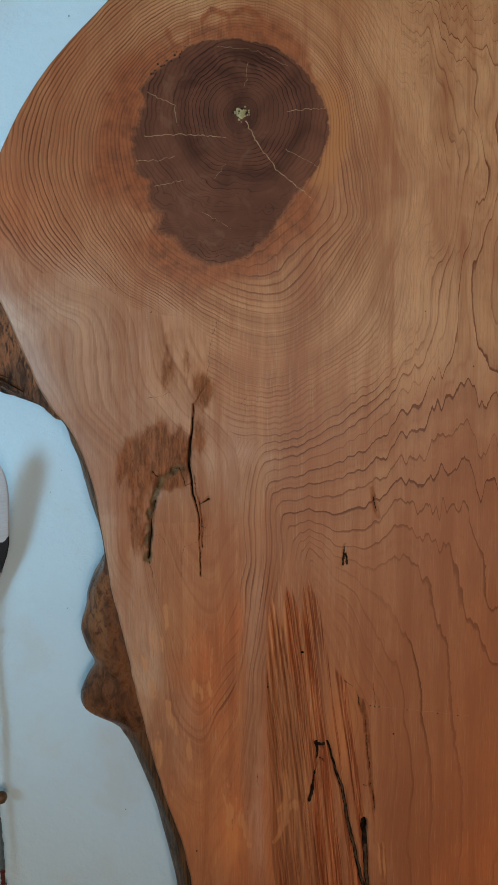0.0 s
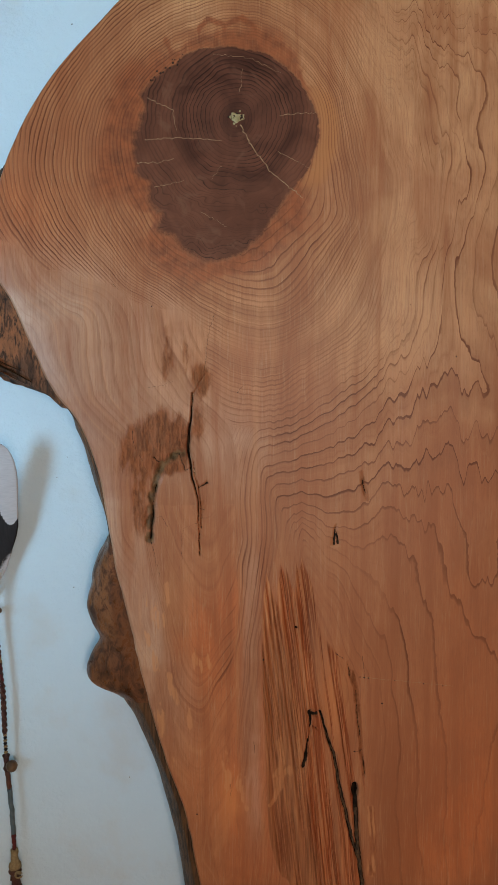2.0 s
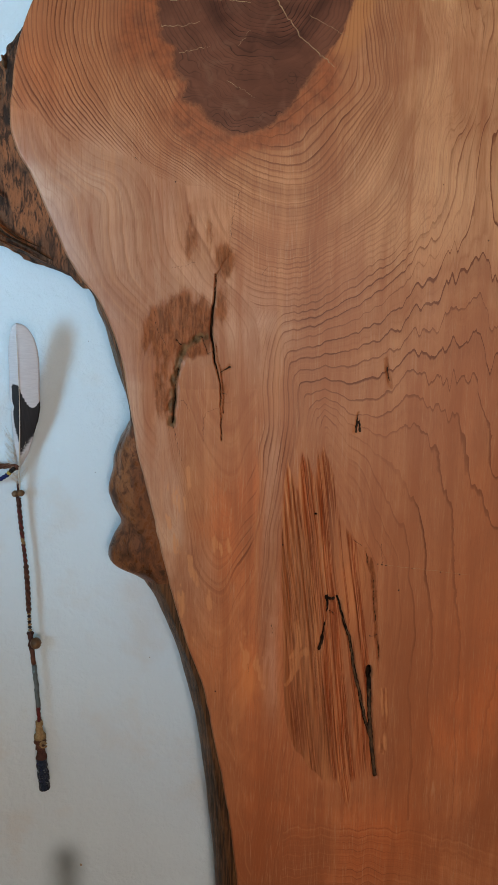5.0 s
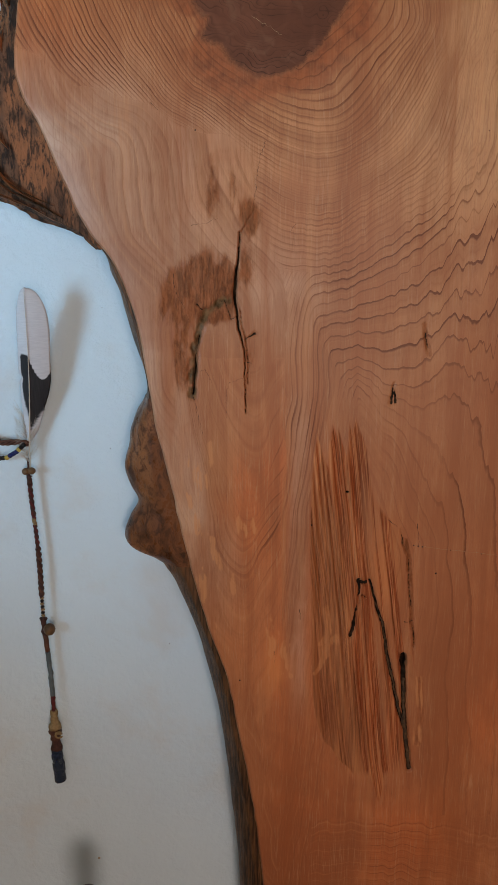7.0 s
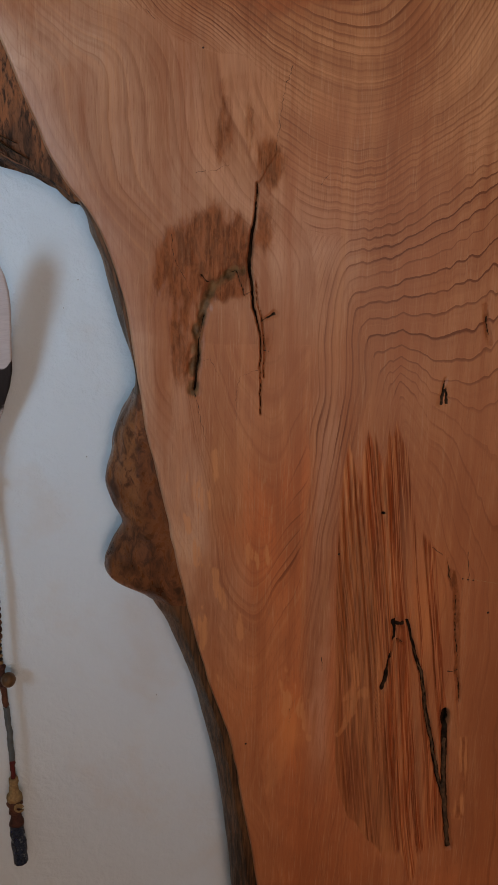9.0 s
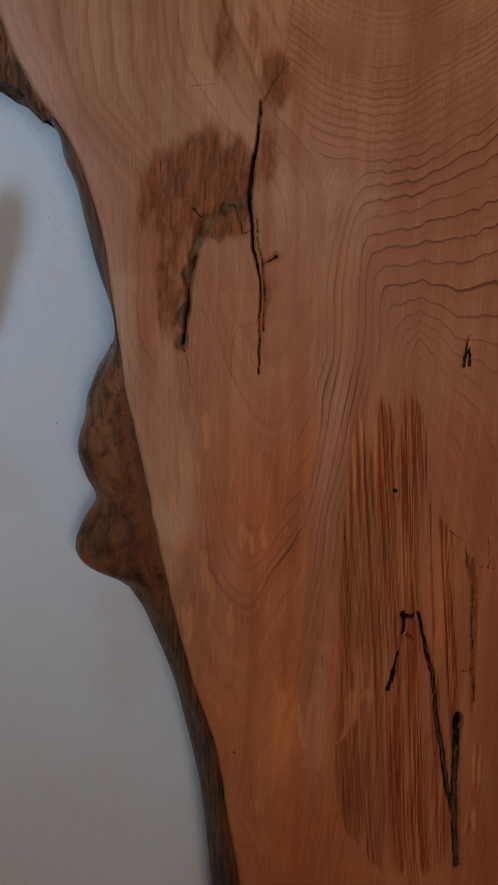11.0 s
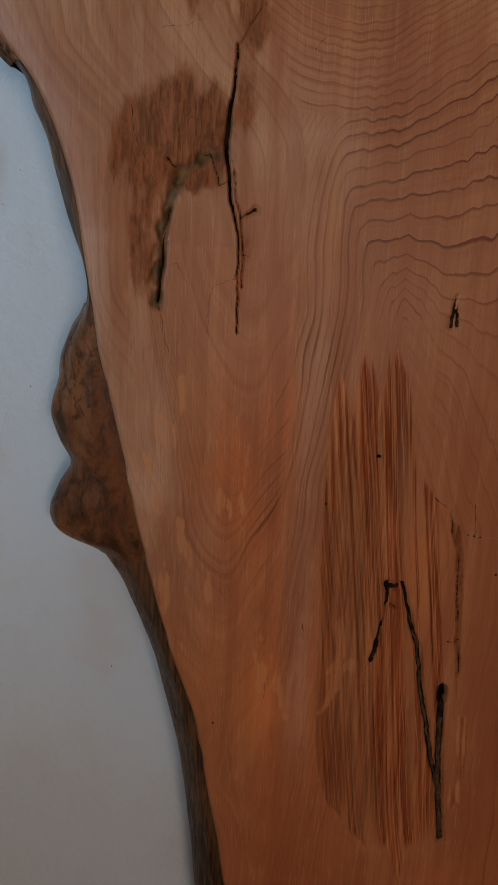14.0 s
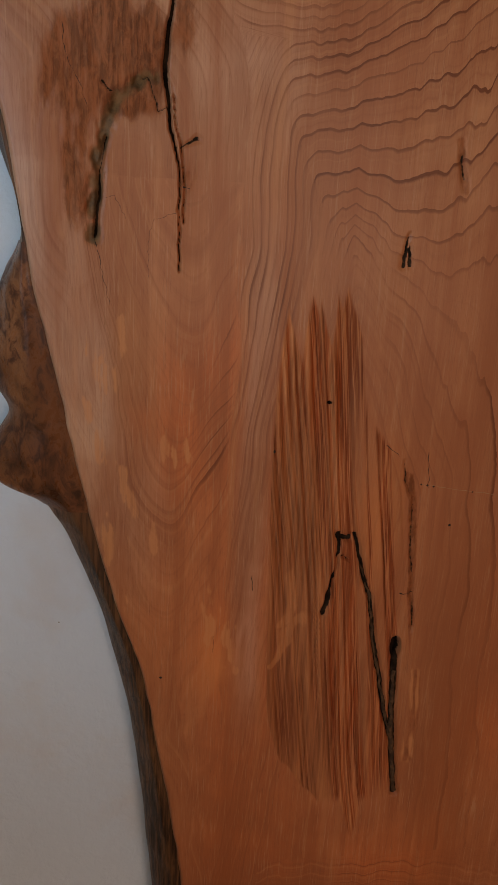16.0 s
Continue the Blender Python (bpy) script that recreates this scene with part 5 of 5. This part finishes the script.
for k_ in range(3):
    loop = [(wx(0.782) + 0.007 + (0.0055 - 0.0012 * k_) * math.cos(a), 1.013 - 0.001 * k_, 0.783 + (0.0055 - 0.0012 * k_) * math.sin(a)) for a in np.linspace(0.3, 6.0, 20)]
    tube("curl", loop, 0.0008, CORD_TAN, wand, "curled tan fibre", 6)
wrap("knot_wrap", 0.774, 0.754, 0.0058, 0.0066, CORD, "dark cord binding", 15, 0.2)
wrap("handle", 0.754, 0.702, 0.0068, 0.0080, NAVY, "handle covered in dark navy glass beads", 16, 0.10)
rnd = random.Random(9)
for i in range(26):
    z, a = 0.706 + 0.046 * rnd.random(), rnd.uniform(-2.6, -0.5)
    bead("seed_bead", wx(z) + 0.0073 * math.cos(a), 1.022 + 0.0073 * math.sin(a), z, 0.0013, 0.0013, BLUEGREY if i % 3 else BEAD_BLUE, wand)

# braided thong and beaded strand that run from the quill to a nail in the wall
strand = tagged(new("beaded_strand"), "strand of blue, yellow and black beads tied to the feather", "bead strand")
sp = [(-0.356, 1.016, 1.2245), (-0.366, 1.016, 1.2150), (-0.380, 1.018, 1.2065), (-0.400, 1.020, 1.204), (-0.430, 1.026, 1.215), (-0.460, 1.034, 1.250)]
sl = along(sp, 0.0042)
for i, p in enumerate(sl):
    mat_ = (BEAD_BLACK, BEAD_BLACK, BEAD_YELLOW, BEAD_BLUE, BEAD_BLUE, BEAD_BLUE, BEAD_YELLOW)[i % 7]
    bead("bead", p.x, p.y, p.z, 0.0036, 0.0034, mat_, strand)
tube("thread", [tuple(p) for p in sl], 0.0008, CORD, strand)
thong = tagged(new("braided_thong"), "brown braided leather thong tied round the feather's quill", "cord")
for s in (0, 1, 2):
    pts = []
    for i, p in enumerate(along([(-0.349, 1.019, 1.226), (-0.365, 1.018, 1.2285), (-0.385, 1.022, 1.226), (-0.420, 1.028, 1.238), (-0.460, 1.034, 1.256)], 0.003)):
        a = i * 0.75 + s * 2.09
        pts.append((p.x, p.y + 0.0018 * math.cos(a), p.z + 0.0026 * math.sin(a)))
    tube("strand", pts, 0.0019, LEATHER, thong, "", 7)
nail = tagged(new("nail"), "small dark nail in the plaster wall", "nail")
tube("shank", [(-0.460, 1.045, 1.255), (-0.460, 1.026, 1.256)], 0.0016, BEAD_BLACK, nail)
tube("head", [(-0.460, 1.027, 1.256), (-0.460, 1.024, 1.256)], 0.0040, BEAD_BLACK, nail)

# ---- unseen windows behind and beside the camera; the one behind is added for fill ----
def window(name, bm_pane, frames, label):
    w = tagged(new(name), label, "window", kind="structure")
    pane = part("pane", bm_pane, GLASS, w)
    pane.visible_shadow = False
    for fr in frames:
        part("window_frame", fr, PAINT, w)


xw = LEFT - 0.10
window("window_1", box(xw, xw + 0.006, WIN_Y0, WIN_Y1, WIN_Z0, WIN_Z1),
       [box(xw - 0.02, xw + 0.03, WIN_Y0, WIN_Y0 + 0.05, WIN_Z0, WIN_Z1), box(xw - 0.02, xw + 0.03, WIN_Y1 - 0.05, WIN_Y1, WIN_Z0, WIN_Z1),
        box(xw - 0.02, xw + 0.03, WIN_Y0 + 0.05, WIN_Y1 - 0.05, WIN_Z0, WIN_Z0 + 0.05), box(xw - 0.02, xw + 0.03, WIN_Y0 + 0.05, WIN_Y1 - 0.05, WIN_Z1 - 0.05, WIN_Z1)], "white framed window out of view, letting in daylight")
# added window round the fill lamp, never in view
yw = BACK - 0.10
window("window_back_added", box(BWX0, BWX1, yw, yw + 0.006, BWZ0, BWZ1),
       [box(BWX0, BWX0 + 0.05, yw - 0.02, yw + 0.03, BWZ0, BWZ1), box(BWX1 - 0.05, BWX1, yw - 0.02, yw + 0.03, BWZ0, BWZ1),
        box(BWX0 + 0.05, BWX1 - 0.05, yw - 0.02, yw + 0.03, BWZ0, BWZ0 + 0.05), box(BWX0 + 0.05, BWX1 - 0.05, yw - 0.02, yw + 0.03, BWZ1 - 0.05, BWZ1)], "white framed window out of view, letting in daylight")

# small flaws in the plaster
wall = bpy.data.objects["wall_north"]
for i, (x, z, r, mat_) in enumerate([(-0.285, 0.545, 0.0022, PAINT), (-0.166, 0.914, 0.0007, NUT), (-0.242, 1.213, 0.0007, NUT), (-0.223, 2.011, 0.0009, CRACK_DARK),
                                     (-0.262, 1.378, 0.0005, NUT), (-0.246, 1.408, 0.0005, NUT)]):
    bm = bmesh.new()
    bmesh.ops.create_icosphere(bm, subdivisions=1, radius=r)
    for v in bm.verts:
        v.co = Vector((x + v.co.x, WALL + v.co.y * 0.4, z + v.co.z * 1.3))
    part("speck", bm, mat_, wall)


# bottle that stands on the floor under the wand; only its neck comes into view
def bottle(x, y):
    thing = tagged(new("bottle"), "dark glazed bottle with a long narrow neck, standing on the floor", "bottle")

    def turned(name, profile, label=""):
        n, verts, faces = 28, [], []
        for r, z in profile:
            verts += [(x + r * math.cos(2 * math.pi * j / n), y + r * math.sin(2 * math.pi * j / n), z) for j in range(n)]
        for i in range(len(profile) - 1):
            faces += [(n * i + j, n * i + (j + 1) % n, n * i + n + (j + 1) % n, n * i + n + j) for j in range(n)]
        return mesh_part(name, verts, faces, POT, thing, label)

    turned("body", [(0.0, 0.0), (0.055, 0.0), (0.062, 0.02), (0.070, 0.16), (0.062, 0.28), (0.034, 0.37), (0.018, 0.43), (0.014, 0.560)])
    turned("stopper", [(0.012, 0.558), (0.018, 0.566), (0.019, 0.585), (0.015, 0.598), (0.008, 0.603), (0.0, 0.604)], "rounded dark stopper")


bottle(-0.281, 0.915)
